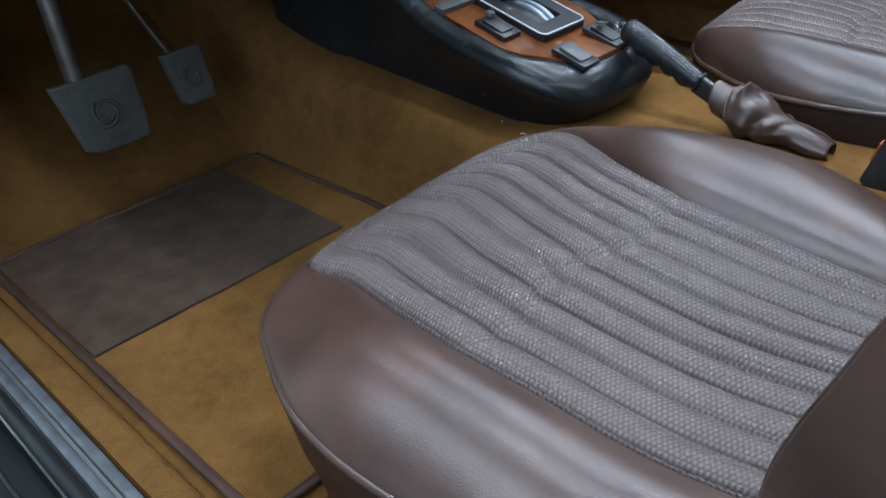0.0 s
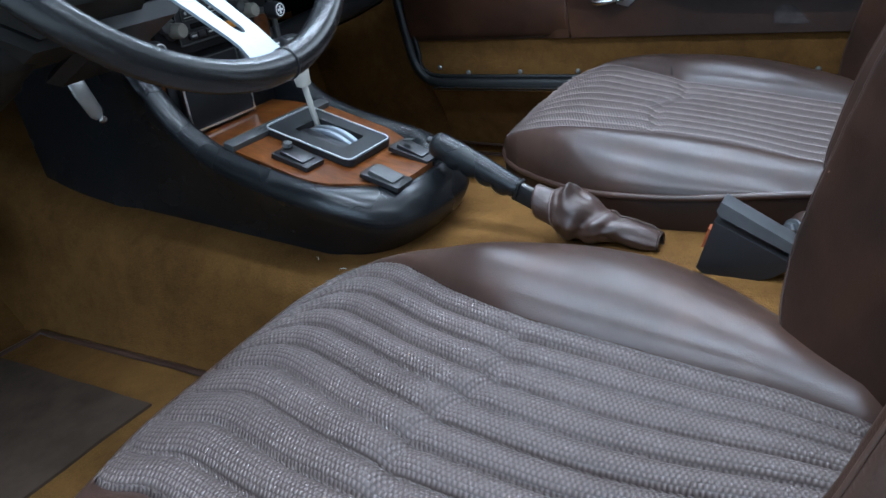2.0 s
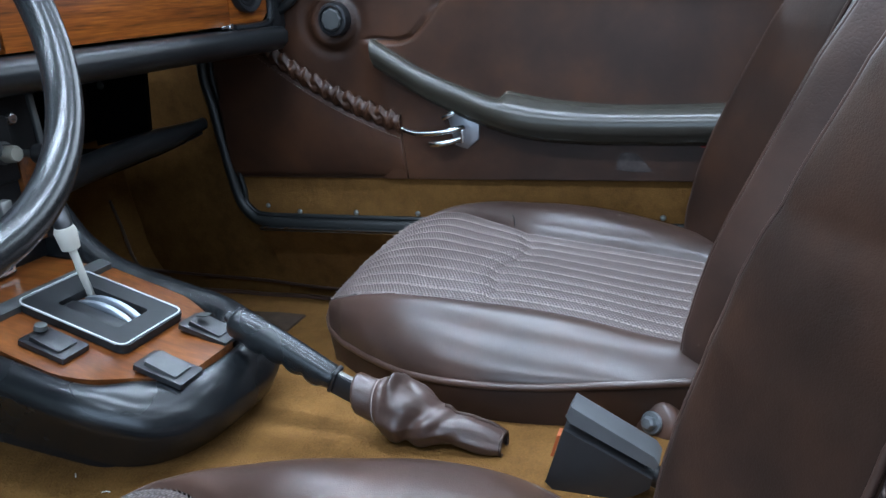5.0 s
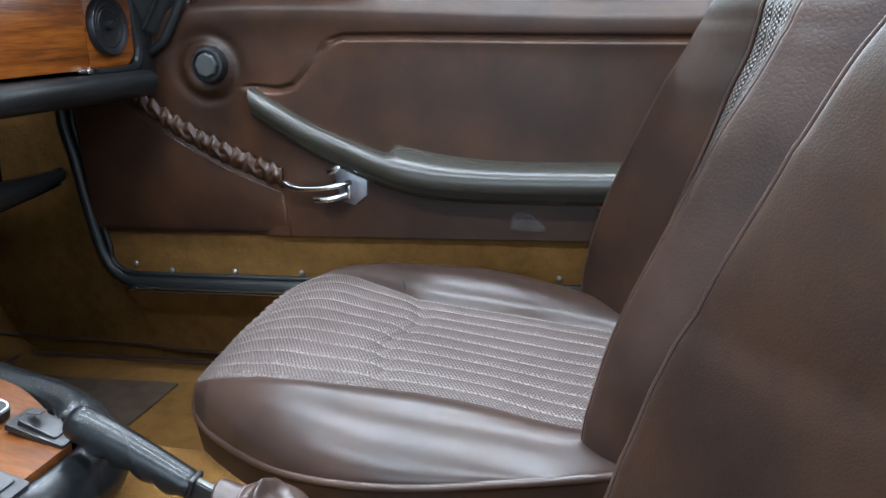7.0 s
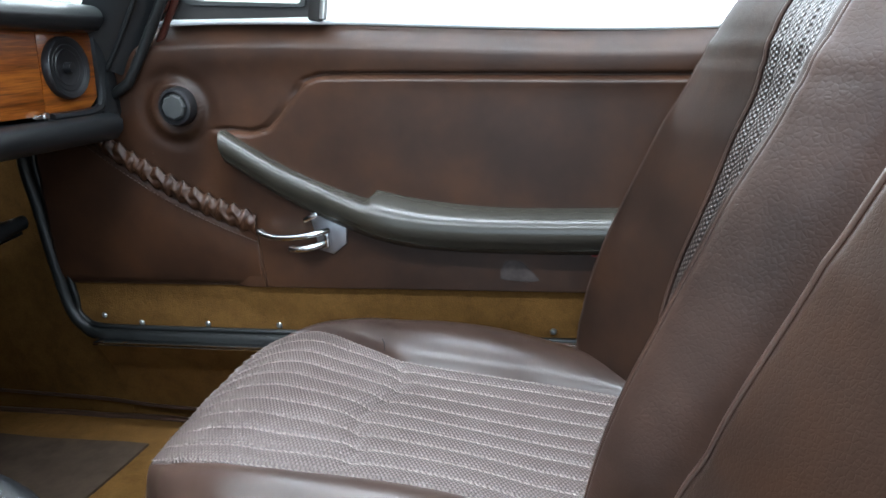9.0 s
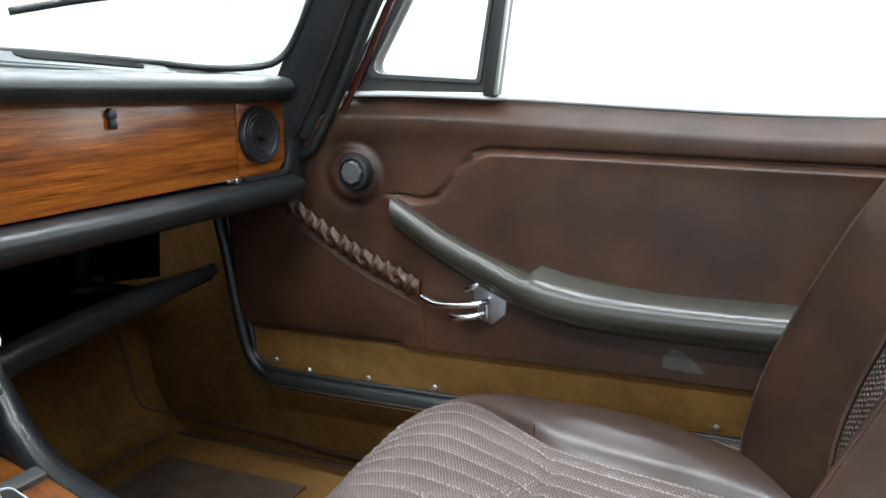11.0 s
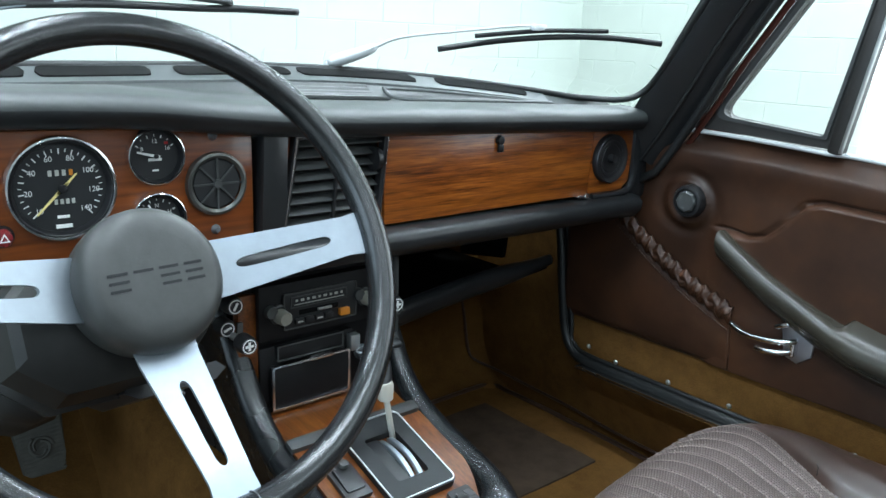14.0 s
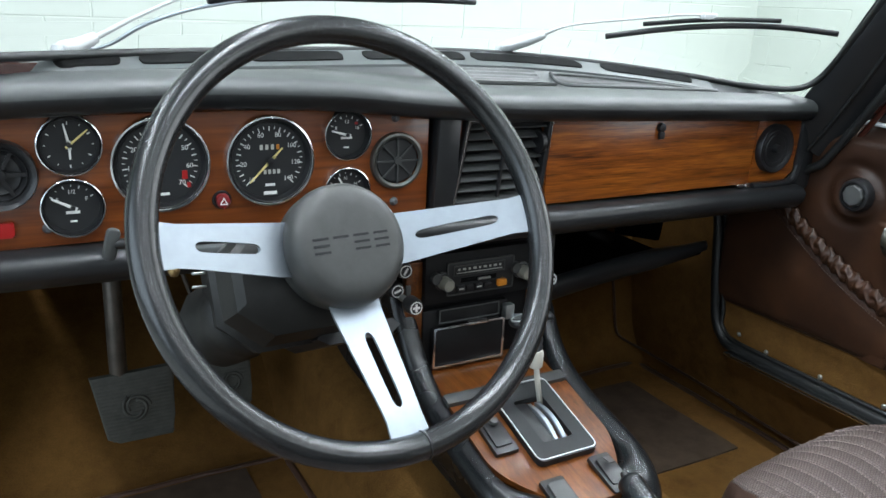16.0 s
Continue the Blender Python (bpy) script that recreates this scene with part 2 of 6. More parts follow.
def rbox(centre, size, r=0.005, seg=2, turn=None):
    bm = bmesh.new()
    bmesh.ops.create_cube(bm, size=1.0)
    bmesh.ops.scale(bm, vec=size, verts=bm.verts)
    if r > 0:
        bmesh.ops.bevel(bm, geom=bm.edges[:], offset=min(r, min(size) * 0.49), segments=seg, affect="EDGES", profile=0.5)
    m = Matrix.Translation(centre)
    if turn is not None:
        m = m @ turn
    bmesh.ops.transform(bm, matrix=m, verts=bm.verts)
    return bm


def rot(rx=0, ry=0, rz=0):
    return Euler((radians(rx), radians(ry), radians(rz))).to_matrix().to_4x4()


def aim(axis):
    """A turn that brings +z onto the axis."""
    return Vector(axis).to_track_quat("Z", "Y").to_matrix().to_4x4()


def lathe(profile, m, seg=40):
    """Revolves (radius, height) pairs round z, then poses the result by m."""
    bm = bmesh.new()
    rings = []
    for r, z in profile:
        if r < 1e-6:
            rings.append([bm.verts.new((0, 0, z))])
        else:
            rings.append([bm.verts.new((r * math.cos(2 * math.pi * k / seg), r * math.sin(2 * math.pi * k / seg), z)) for k in range(seg)])
    for a, b in zip(rings, rings[1:]):
        for k in range(seg):
            j = (k + 1) % seg
            q = [a[k % len(a)], a[j % len(a)], b[j % len(b)], b[k % len(b)]]
            q = [v for i, v in enumerate(q) if v not in q[:i]]
            if len(q) > 2:
                bm.faces.new(q)
    bmesh.ops.transform(bm, matrix=m, verts=bm.verts)
    return bm


def tube(points, radius, seg=10, closed=False, flat=1.0, up=(0, 0, 1)):
    """A round bar along points; radius may be a list; flat squeezes it along up."""
    pts = [Vector(p) for p in points]
    n = len(pts)
    rad = radius if isinstance(radius, (list, tuple)) else [radius] * n
    bm = bmesh.new()
    rings = []
    for i, p in enumerate(pts):
        a, b = pts[(i - 1) % n if closed else max(i - 1, 0)], pts[(i + 1) % n if closed else min(i + 1, n - 1)]
        t = (b - a).normalized()
        side = t.cross(Vector(up))
        if side.length < 1e-4:
            side = t.cross(Vector((1, 0, 0)))
        side.normalize()
        top = side.cross(t)
        rings.append([bm.verts.new(p + rad[i] * (math.cos(2 * math.pi * k / seg) * side + flat * math.sin(2 * math.pi * k / seg) * top)) for k in range(seg)])
    pairs = list(zip(rings, rings[1:])) + ([(rings[-1], rings[0])] if closed else [])
    for a, b in pairs:
        for k in range(seg):
            bm.faces.new((a[k], a[(k + 1) % seg], b[(k + 1) % seg], b[k]))
    if not closed:
        bm.faces.new(rings[0][::-1])
        bm.faces.new(rings[-1])
    return bm


def curve(points, n=40, closed=False):
    """A smooth run of points through the given ones (Catmull-Rom)."""
    p = [Vector(q) for q in points]
    m = len(p)
    out = []
    spans = m if closed else m - 1
    for s in range(spans):
        p0, p1, p2, p3 = (p[(s + k) % m] if closed else p[min(max(s + k, 0), m - 1)] for k in (-1, 0, 1, 2))
        steps = max(2, n // spans)
        for i in range(steps):
            t = i / steps
            out.append(0.5 * (2 * p1 + (p2 - p0) * t + (2 * p0 - 5 * p1 + 4 * p2 - p3) * t * t + (3 * p1 - p0 - 3 * p2 + p3) * t ** 3))
    if not closed:
        out.append(p[-1])
    return out


def loft(sections, caps=True, closed=True):
    """Skins a row of equal-length loops of points."""
    bm = bmesh.new()
    rings = [[bm.verts.new(p) for p in s] for s in sections]
    n = len(rings[0])
    for a, b in zip(rings, rings[1:]):
        for k in range(n if closed else n - 1):
            bm.faces.new((a[k], a[(k + 1) % n], b[(k + 1) % n], b[k]))
    if caps and closed:
        bm.faces.new(rings[0][::-1])
        bm.faces.new(rings[-1])
    return bm


def sheet(fn, us, vs, uvs=None, thick=0.0, back=(0, 0, -1)):
    """A surface fn(u, v) over the given values, with a UV map uvs(u, v)."""
    bm = bmesh.new()
    grid = [[bm.verts.new(fn(u, v)) for v in vs] for u in us]
    layer = bm.loops.layers.uv.new("UVMap") if uvs else None
    for i in range(len(us) - 1):
        for j in range(len(vs) - 1):
            f = bm.faces.new((grid[i][j], grid[i + 1][j], grid[i + 1][j + 1], grid[i][j + 1]))
            if layer:
                for loop, (a, b) in zip(f.loops, ((i, j), (i + 1, j), (i + 1, j + 1), (i, j + 1))):
                    loop[layer].uv = uvs(us[a], vs[b])
    loose = [v for v in bm.verts if not v.link_faces]
    bmesh.ops.delete(bm, geom=loose, context="VERTS")
    if thick:
        off = Vector(back).normalized() * thick
        edges = [e for e in bm.edges if len(e.link_faces) == 1]
        twin = {v: bm.verts.new(v.co + off) for v in list(bm.verts)}
        for f in list(bm.faces):
            bm.faces.new([twin[v] for v in reversed(f.verts)])
        for e in edges:
            p, q = e.verts
            bm.faces.new((p, q, twin[q], twin[p]))
    return bm


def slab(outline, m, depth, bevel=0.0, seg=2):
    """A flat piece with that outline in its xy plane, depth along +z, posed by m."""
    bm = bmesh.new()
    low = [bm.verts.new((x, y, 0)) for x, y in outline]
    top = [bm.verts.new((x, y, depth)) for x, y in outline]
    n = len(low)
    bm.faces.new(low[::-1])
    cap = bm.faces.new(top)
    for k in range(n):
        bm.faces.new((low[k], low[(k + 1) % n], top[(k + 1) % n], top[k]))
    if bevel:
        bmesh.ops.bevel(bm, geom=list(cap.edges), offset=bevel, segments=seg, affect="EDGES", profile=0.5)
    bmesh.ops.transform(bm, matrix=m, verts=bm.verts)
    return bm


def round_rect(w, h, r, n=5):
    out = []
    for cx, cy, a0 in ((w / 2 - r, h / 2 - r, 0), (-w / 2 + r, h / 2 - r, 90), (-w / 2 + r, -h / 2 + r, 180), (w / 2 - r, -h / 2 + r, 270)):
        for k in range(n + 1):
            a = radians(a0 + 90 * k / n)
            out.append((cx + r * math.cos(a), cy + r * math.sin(a)))
    return out


def frame_slab(outer, inner, m, depth):
    """A flat ring between two outlines of equal point count."""
    bm = bmesh.new()
    loops = [[bm.verts.new((x, y, z)) for x, y in o] for o, z in ((outer, 0), (outer, depth), (inner, depth), (inner, 0))]
    n = len(outer)
    for a, b in zip(loops, loops[1:] + loops[:1]):
        for k in range(n):
            bm.faces.new((a[k], a[(k + 1) % n], b[(k + 1) % n], b[k]))
    bmesh.ops.transform(bm, matrix=m, verts=bm.verts)
    return bm


def joined(*bms):
    """Several bmeshes as one."""
    out = bmesh.new()
    for b in bms:
        me = bpy.data.meshes.new("tmp")
        b.to_mesh(me)
        b.free()
        out.from_mesh(me)
        bpy.data.meshes.remove(me)
    return out


def lin(a, b, n):
    return [a + (b - a) * i / (n - 1) for i in range(n)]


def smooth(a, b, x):
    t = min(1.0, max(0.0, (x - a) / (b - a)))
    return t * t * (3 - 2 * t)


def curve_at(line, s):
    k = min(max(s, 0), 1) * (len(line) - 1)
    i = min(int(k), len(line) - 2)
    return line[i].lerp(line[i + 1], k - i)


def linear(x, rows):
    if x <= rows[0][0]:
        return rows[0][1]
    for (x0, v0), (x1, v1) in zip(rows, rows[1:]):
        if x <= x1:
            return v0 + (v1 - v0) * (x - x0) / (x1 - x0)
    return rows[-1][1]


def structure(name, bm, mat, label, smooth_angle=40):
    return tagged(part(name, bm, mat, None, "", smooth_angle), label, name.split("_")[0], "", "structure")


# ---- the hall round the car ----
GROUND = -0.30
structure("ground", rbox((0, -0.5, GROUND - 0.05), (12, 12, 0.1), 0), CONCRETE, "smooth grey concrete floor of the hall")
# Ceiling, south and west walls are unseen; their grey keeps bounced light low.
structure("ceiling", rbox((0, -0.5, 3.25), (12, 12, 0.1), 0), CEILING_PAINT, "plain grey ceiling over the hall")
wall_north = structure("wall_north", rbox((0, 3.32, 1.45), (12, 0.2, 3.5), 0), WALL_PAINT, "white painted block wall ahead of the car")
structure("wall_south", rbox((0, -6.4, 1.45), (12, 0.2, 3.5), 0), CEILING_PAINT, "plain grey wall behind the car")
wall_east = structure("wall_east", rbox((4.37, -0.5, 1.45), (0.2, 12, 3.5), 0), WALL_PAINT, "white painted block wall beside the car")
DAYLIGHT = material("bright_frosted_daylight", lambda nt, node, put: (put("Base Color", (0.9, 0.9, 0.9, 1)), put("Emission Color", (0.90, 0.96, 1.0, 1)), put("Emission Strength", 2.7)))
structure("window_east", rbox((4.24, -2.56, 1.45), (0.02, 7.2, 3.1), 0), DAYLIGHT, "wide bright frosted daylight window beside the car")
structure("wall_west", rbox((-5.9, -0.5, 1.45), (0.2, 12, 3.5), 0), CEILING_PAINT, "plain grey wall on the open door side")

# ---- car floor, tunnel and footwells ----
def floor_z(x, y):
    return linear(y, [(0.42, 0), (0.75, 0.24), (0.8, 0.4)]) + 0.002 * noise.noise((x * 9, y * 9, 0))


structure("floor_carpet", sheet(lambda x, y: (x, y, floor_z(x, y)), lin(-0.76, 0.73, 60), lin(-1.5, 0.8, 90), thick=0.02), CARPET, "golden-brown carpet on the car floor")


def tunnel_top(y):
    return linear(y, [(-1.5, 0.15), (-0.6, 0.152), (-0.2, 0.163), (0.2, 0.20), (0.6, 0.33), (0.78, 0.42)])


def tunnel_ring(y):
    half, top = 0.235, tunnel_top(y)
    prof = [(-half, 0.0), (-half + 0.012, 0.03), (-half + 0.035, top - 0.065), (-half + 0.05, top - 0.03), (-half + 0.075, top - 0.008), (-half + 0.11, top), (0, top + 0.004)]
    prof = prof + [(-x, z) for x, z in prof[-2::-1]]
    return [p for p in curve([(x + 0.005, y, z) for x, z in prof], 48)]


structure("tunnel_carpet", loft([tunnel_ring(y) for y in lin(-1.5, 0.78, 60)], caps=False, closed=False), CARPET, "golden-brown carpet over the transmission tunnel", 80)
# Bulkhead coloured near-black for the deep shade at the footwell ends.
structure("firewall_trim", rbox((0, 0.84, 0.25), (1.56, 0.06, 0.8), 0.01), DARK, "bulkhead at the end of the footwells, near-black for shade")


TOE = curve([(0, 0.385, 0.003), (0, 0.44, 0.016), (0, 0.475, 0.055), (0, 0.495, 0.14), (0, 0.515, 0.28), (0, 0.535, 0.46)], 40)
structure("toe_board_right", sheet(lambda x, k: curve_at(TOE, k) + Vector((x, 0.003 * noise.noise((x * 9, k * 5, 2)) - 0.05 * smooth(0.62, 0.71, x), 0)), lin(0.16, 0.71, 24), lin(0, 1, 40), thick=0.01, back=(0, 1, -0.3)), CARPET, "golden-brown carpet on the toe board ahead of the passenger", 60)


def sill(side, prof, y1, name, label):
    return structure(name, loft([[(side * x, y, z) for x, z in prof] for y in lin(-1.4, y1, 40)]), CARPET, label, 50)


sill(1, [(0.70, -0.01), (0.693, 0.04), (0.668, 0.11), (0.640, 0.155), (0.634, 0.168), (0.640, 0.178), (0.74, 0.178), (0.76, -0.01)], 0.10, "sill_right", "golden-brown carpeted sill under the passenger door")
structure("carpet_piping", tube(curve([(0.653, 0.486, 0.215), (0.658, 0.474, 0.152), (0.658, 0.467, 0.116), (0.659, 0.456, 0.076), (0.668, 0.442, 0.057), (0.696, 0.385, 0.040), (0.695, 0.288, 0.038), (0.690, 0.148, 0.037), (0.686, 0.036, 0.031), (0.686, -0.10, 0.028), (0.686, -0.25, 0.026)], 80), 0.0032, 8), LEATHER_WORN, "brown piping along the edge of the footwell carpet", 180)
sill(-1, [(0.742, -0.01), (0.748, 0.02), (0.757, 0.043), (0.765, 0.048), (0.79, 0.049), (0.795, -0.01)], 0.34, "sill_left", "golden-brown carpeted sill at the open driver door")
structure("sill_strip", joined(rbox((-0.801, -0.5, 0.049), (0.012, 1.8, 0.008), 0.002), rbox((-0.818, -0.5, 0.046), (0.012, 1.8, 0.012), 0.003)), DULL, "scuffed metal strip along the driver sill")
structure("door_seal_left", tube([(-0.834, y, 0.046) for y in lin(0.4, -1.4, 20)], 0.009, 10), SEAL, "black rubber seal along the driver sill")
structure("sill_outer", joined(rbox((-0.93, -0.5, 0.0), (0.18, 1.8, 0.06), 0.02), *[rbox((-0.93 + 0.014 * k, -0.5, 0.031), (0.006, 1.8, 0.005), 0.002) for k in range(-5, 5)]), SEAL, "dark ribbed outer sill of the driver side")
for side, x in ((1, 0.665), (-1, -0.755)):
    rows = [(0.83, 0.055, 0.055), (0.5, 0.045, 0.045), (0.36, 0.038, 0.038)] + ([(0.30, 0.035, 0.037), (0.17, 0.016, 0.033), (0.095, 0.030, 0.031)] if side > 0 else [])
    ring = lambda y, o, f: [(f, -0.01), (f - 0.004, 0.045), (0.35 * o + 0.65 * f - 0.012, 0.11), (0.85 * o + 0.15 * f - 0.012, 0.155), (o - 0.014, 0.20), (o - 0.016, 0.3), (o - 0.02, 0.62), (0.09, 0.62), (0.09, -0.01)]
    # The right panel takes the carpet, the left one black.
    structure("kick_panel_" + ("right" if side > 0 else "left"), loft([[(x + side * a, y, z) for a, z in ring(y, o, f)] for y, o, f in rows]), CARPET if side > 0 else BLACK, "golden-brown carpet on the side of the footwell" if side > 0 else "black panel on the side of the footwell")


def floor_mat(name, x0, x1, y0, y1, px0, px1, py0, py1, bind):
    th = thing(name, ((x0 + x1) / 2, y0, 0.0), "golden-brown carpet mat with a brown heel pad on the floor", "floor mat", "floor mats")
    up = 0.006
    flat = lambda x, y, h: (x, y, floor_z(x, y) + h + 0.0015 * noise.noise((x * 14, y * 14, 3)))
    part("mat", sheet(lambda x, y: flat(x, y, up), lin(x0, x1, 30), lin(y0, y1, 40), thick=0.006), CARPET, th)
    part("heel_pad", sheet(lambda x, y: flat(x, y, up + 0.004), lin(px0, px1, 30), lin(py0, py1, 30), thick=0.004), HEEL, th, "dark brown ribbed heel pad", 60)
    part("binding", tube([flat(x, y, up + 0.001) for x, y in [(x0, y) for y in lin(y0, y1, 30)] + [(x, y1) for x in lin(x0, x1, 24)][1:] + [(x1, y) for y in lin(y1, y0, 30)][1:] + [(x, y0) for x in lin(x1, x0, 24)][1:-1]], bind, 8, closed=True, flat=0.5), LEATHER_WORN, th, "brown leather edge binding", 180)
    return th


floor_mat("driver_floor_mat", -0.724, -0.232, -0.37, 0.36, -0.716, -0.312, 0.005, 0.345, 0.0065)
floor_mat("passenger_floor_mat", 0.245, 0.685, -0.36, 0.40, 0.27, 0.592, 0.0, 0.322, 0.008)


# ---- seats ----
PLEATS = 10


def spline(x, rows):
    if x <= rows[0][0]:
        return rows[0][1]
    for i in range(len(rows) - 1):
        if x <= rows[i + 1][0]:
            p0, p1, p2, p3 = rows[max(i - 1, 0)], rows[i], rows[i + 1], rows[min(i + 2, len(rows) - 1)]
            t = (x - p1[0]) / (p2[0] - p1[0])
            return 0.5 * (2 * p1[1] + (p2[1] - p0[1]) * t + (2 * p0[1] - 5 * p1[1] + 4 * p2[1] - p3[1]) * t * t + (3 * p1[1] - p0[1] - 3 * p2[1] + p3[1]) * t ** 3)
    return rows[-1][1]


def knots(places, values):
    return list(zip(places, values))


def cushion_point(u, d, c):
    """u across from -1 to 1, d metres behind the front edge, c the measures of the cushion."""
    left = u < 0
    w = spline(d, c["left" if left else "right"])
    edge = seam_at(d, c, left)
    q = min(1.0, max(0.0, (abs(u) - edge) / (1 - edge)))
    f = (1 - (1 - min(d / c["roll"], 1)) ** 2.3) ** 0.5
    z = c["zp"] + c["tilt"] * (d - 0.3) + f * spline(max(d, 0.12), c["height"]) * max(0.0, 1 - q ** 2.6) ** (1 / 2.2)
    z += spline(max(d, 0.12), c["crown_left" if left else "crown_right"]) * smooth(0.02, 0.2, d) * max(0.0, math.sin(math.pi * q ** 0.8)) ** 1.1
    x = u * w
    run = 0.35 + 0.65 * smooth(0.0, 0.08, d)
    if abs(u) < edge:
        el, er = seam_at(d, c, True), seam_at(d, c, False)
        span = (u + el) / (el + er)
        fr = (span * PLEATS) % 1.0
        z += c["pleat"] * (math.sin(math.pi * fr) ** 0.4 - 0.7) * run * (1 + 0.25 * math.sin(5.3 * math.floor(span * PLEATS) + 14 * d))
        fold = c["fold"] + 0.10 * x + 0.010 * math.sin(span * 11) + 0.014 * (fr - 0.5)
        z += 0.0035 * smooth(fold - 0.10, fold - 0.03, d) * (1 - smooth(fold - 0.02, fold + 0.004, d)) * (1 - abs(u / edge) ** 6)
        z -= 0.0035 * math.exp(-((d - fold) / 0.009) ** 2) * (1 - abs(u / edge) ** 8)
    z -= 0.0035 * math.exp(-((abs(u) - edge) / 0.016) ** 2) * run
    z += 0.0012 * noise.noise((u * 2.5, d * 9, w)) + 0.0008 * q * (1 - q) * 4 * noise.noise((u * 3, d * 7, 3 + c["zp"]))
    return Vector((c["x"] + x, c["yf"] - d + c["yaw"] * x - c["bow"] * (x / 0.25) ** 2 * (1 - smooth(0, 0.2, d)), z))


def seam_at(d, c, left):
    return min(0.97, max(0.2, spline(d, c["seam_left" if left else "seam_right"])))


def back_point(u, z, b):
    """u across: 0 the middle, 1 the welt on the crest of the bolster, 1 to 2 round its side; z the height."""
    a = abs(u)
    side = 1 if u > 0 else -1
    hw = spline(z, b["width"])
    seam = 0.47
    rec = spline(z, b["recess"])
    if a <= seam:
        x, out = a * hw, -rec - 0.006 * (1 - (a / seam) ** 2)
        fr = (a / seam * 3) % 1.0
        out += 0.003 * (math.sin(math.pi * fr) ** 0.4 - 0.7) * (1 - math.exp(-((a - seam) / 0.03) ** 2))
    elif a <= 1:
        q = (a - seam) / (1 - seam)
        x, out = a * hw, -rec * (0.5 * (1 - math.sin(math.pi / 2 * q) ** 1.25) + 0.5 * (1 - q))
        out -= 0.005 * math.exp(-((a - 1) / 0.025) ** 2)
        out += 0.003 * q * (1 - q) * 4 * noise.noise((z * 9, u * 3, b["x"]))
    else:
        q = a - 1
        x, out = hw + 0.034 * math.sin(math.pi / 2 * min(1, q * 1.15)) , -0.005 * math.exp(-(q / 0.06) ** 2) - 0.012 * q - 0.118 * q ** 1.5
        x += 0.002 * noise.noise((z * 12, q * 4, b["x"]))
    out -= 0.003 * math.exp(-((a - seam) / 0.02) ** 2)
    return Vector((b["x"] + side * x, spline(z, b["line"]) + b["yaw"] * side * x + out, z))


def rope(points, long, wide, slant):
    """A row of slanted stitches along a line, each a small pointed bead."""
    bm = bmesh.new()
    for i in range(0, len(points) - 1):
        a, b = points[i], points[i + 1]
        t = (b - a).normalized()
        side = t.cross(Vector((0, 0, 1))).normalized()
        ax = (t + side * slant).normalized()
        sd = ax.cross(Vector((0, 0, 1))).normalized()
        up = sd.cross(ax)
        c = (a + b) / 2
        v = [bm.verts.new(q) for q in (c - ax * long, c + sd * wide, c + ax * long, c - sd * wide, c + up * wide * 0.9 - ax * long * 0.4, c + up * wide * 0.9 + ax * long * 0.4)]
        for f in ((0, 4, 1), (4, 5, 1), (1, 5, 2), (2, 5, 3), (5, 4, 3), (4, 0, 3)):
            bm.faces.new([v[k] for k in f])
    bmesh.ops.recalc_face_normals(bm, faces=bm.faces)
    return bm


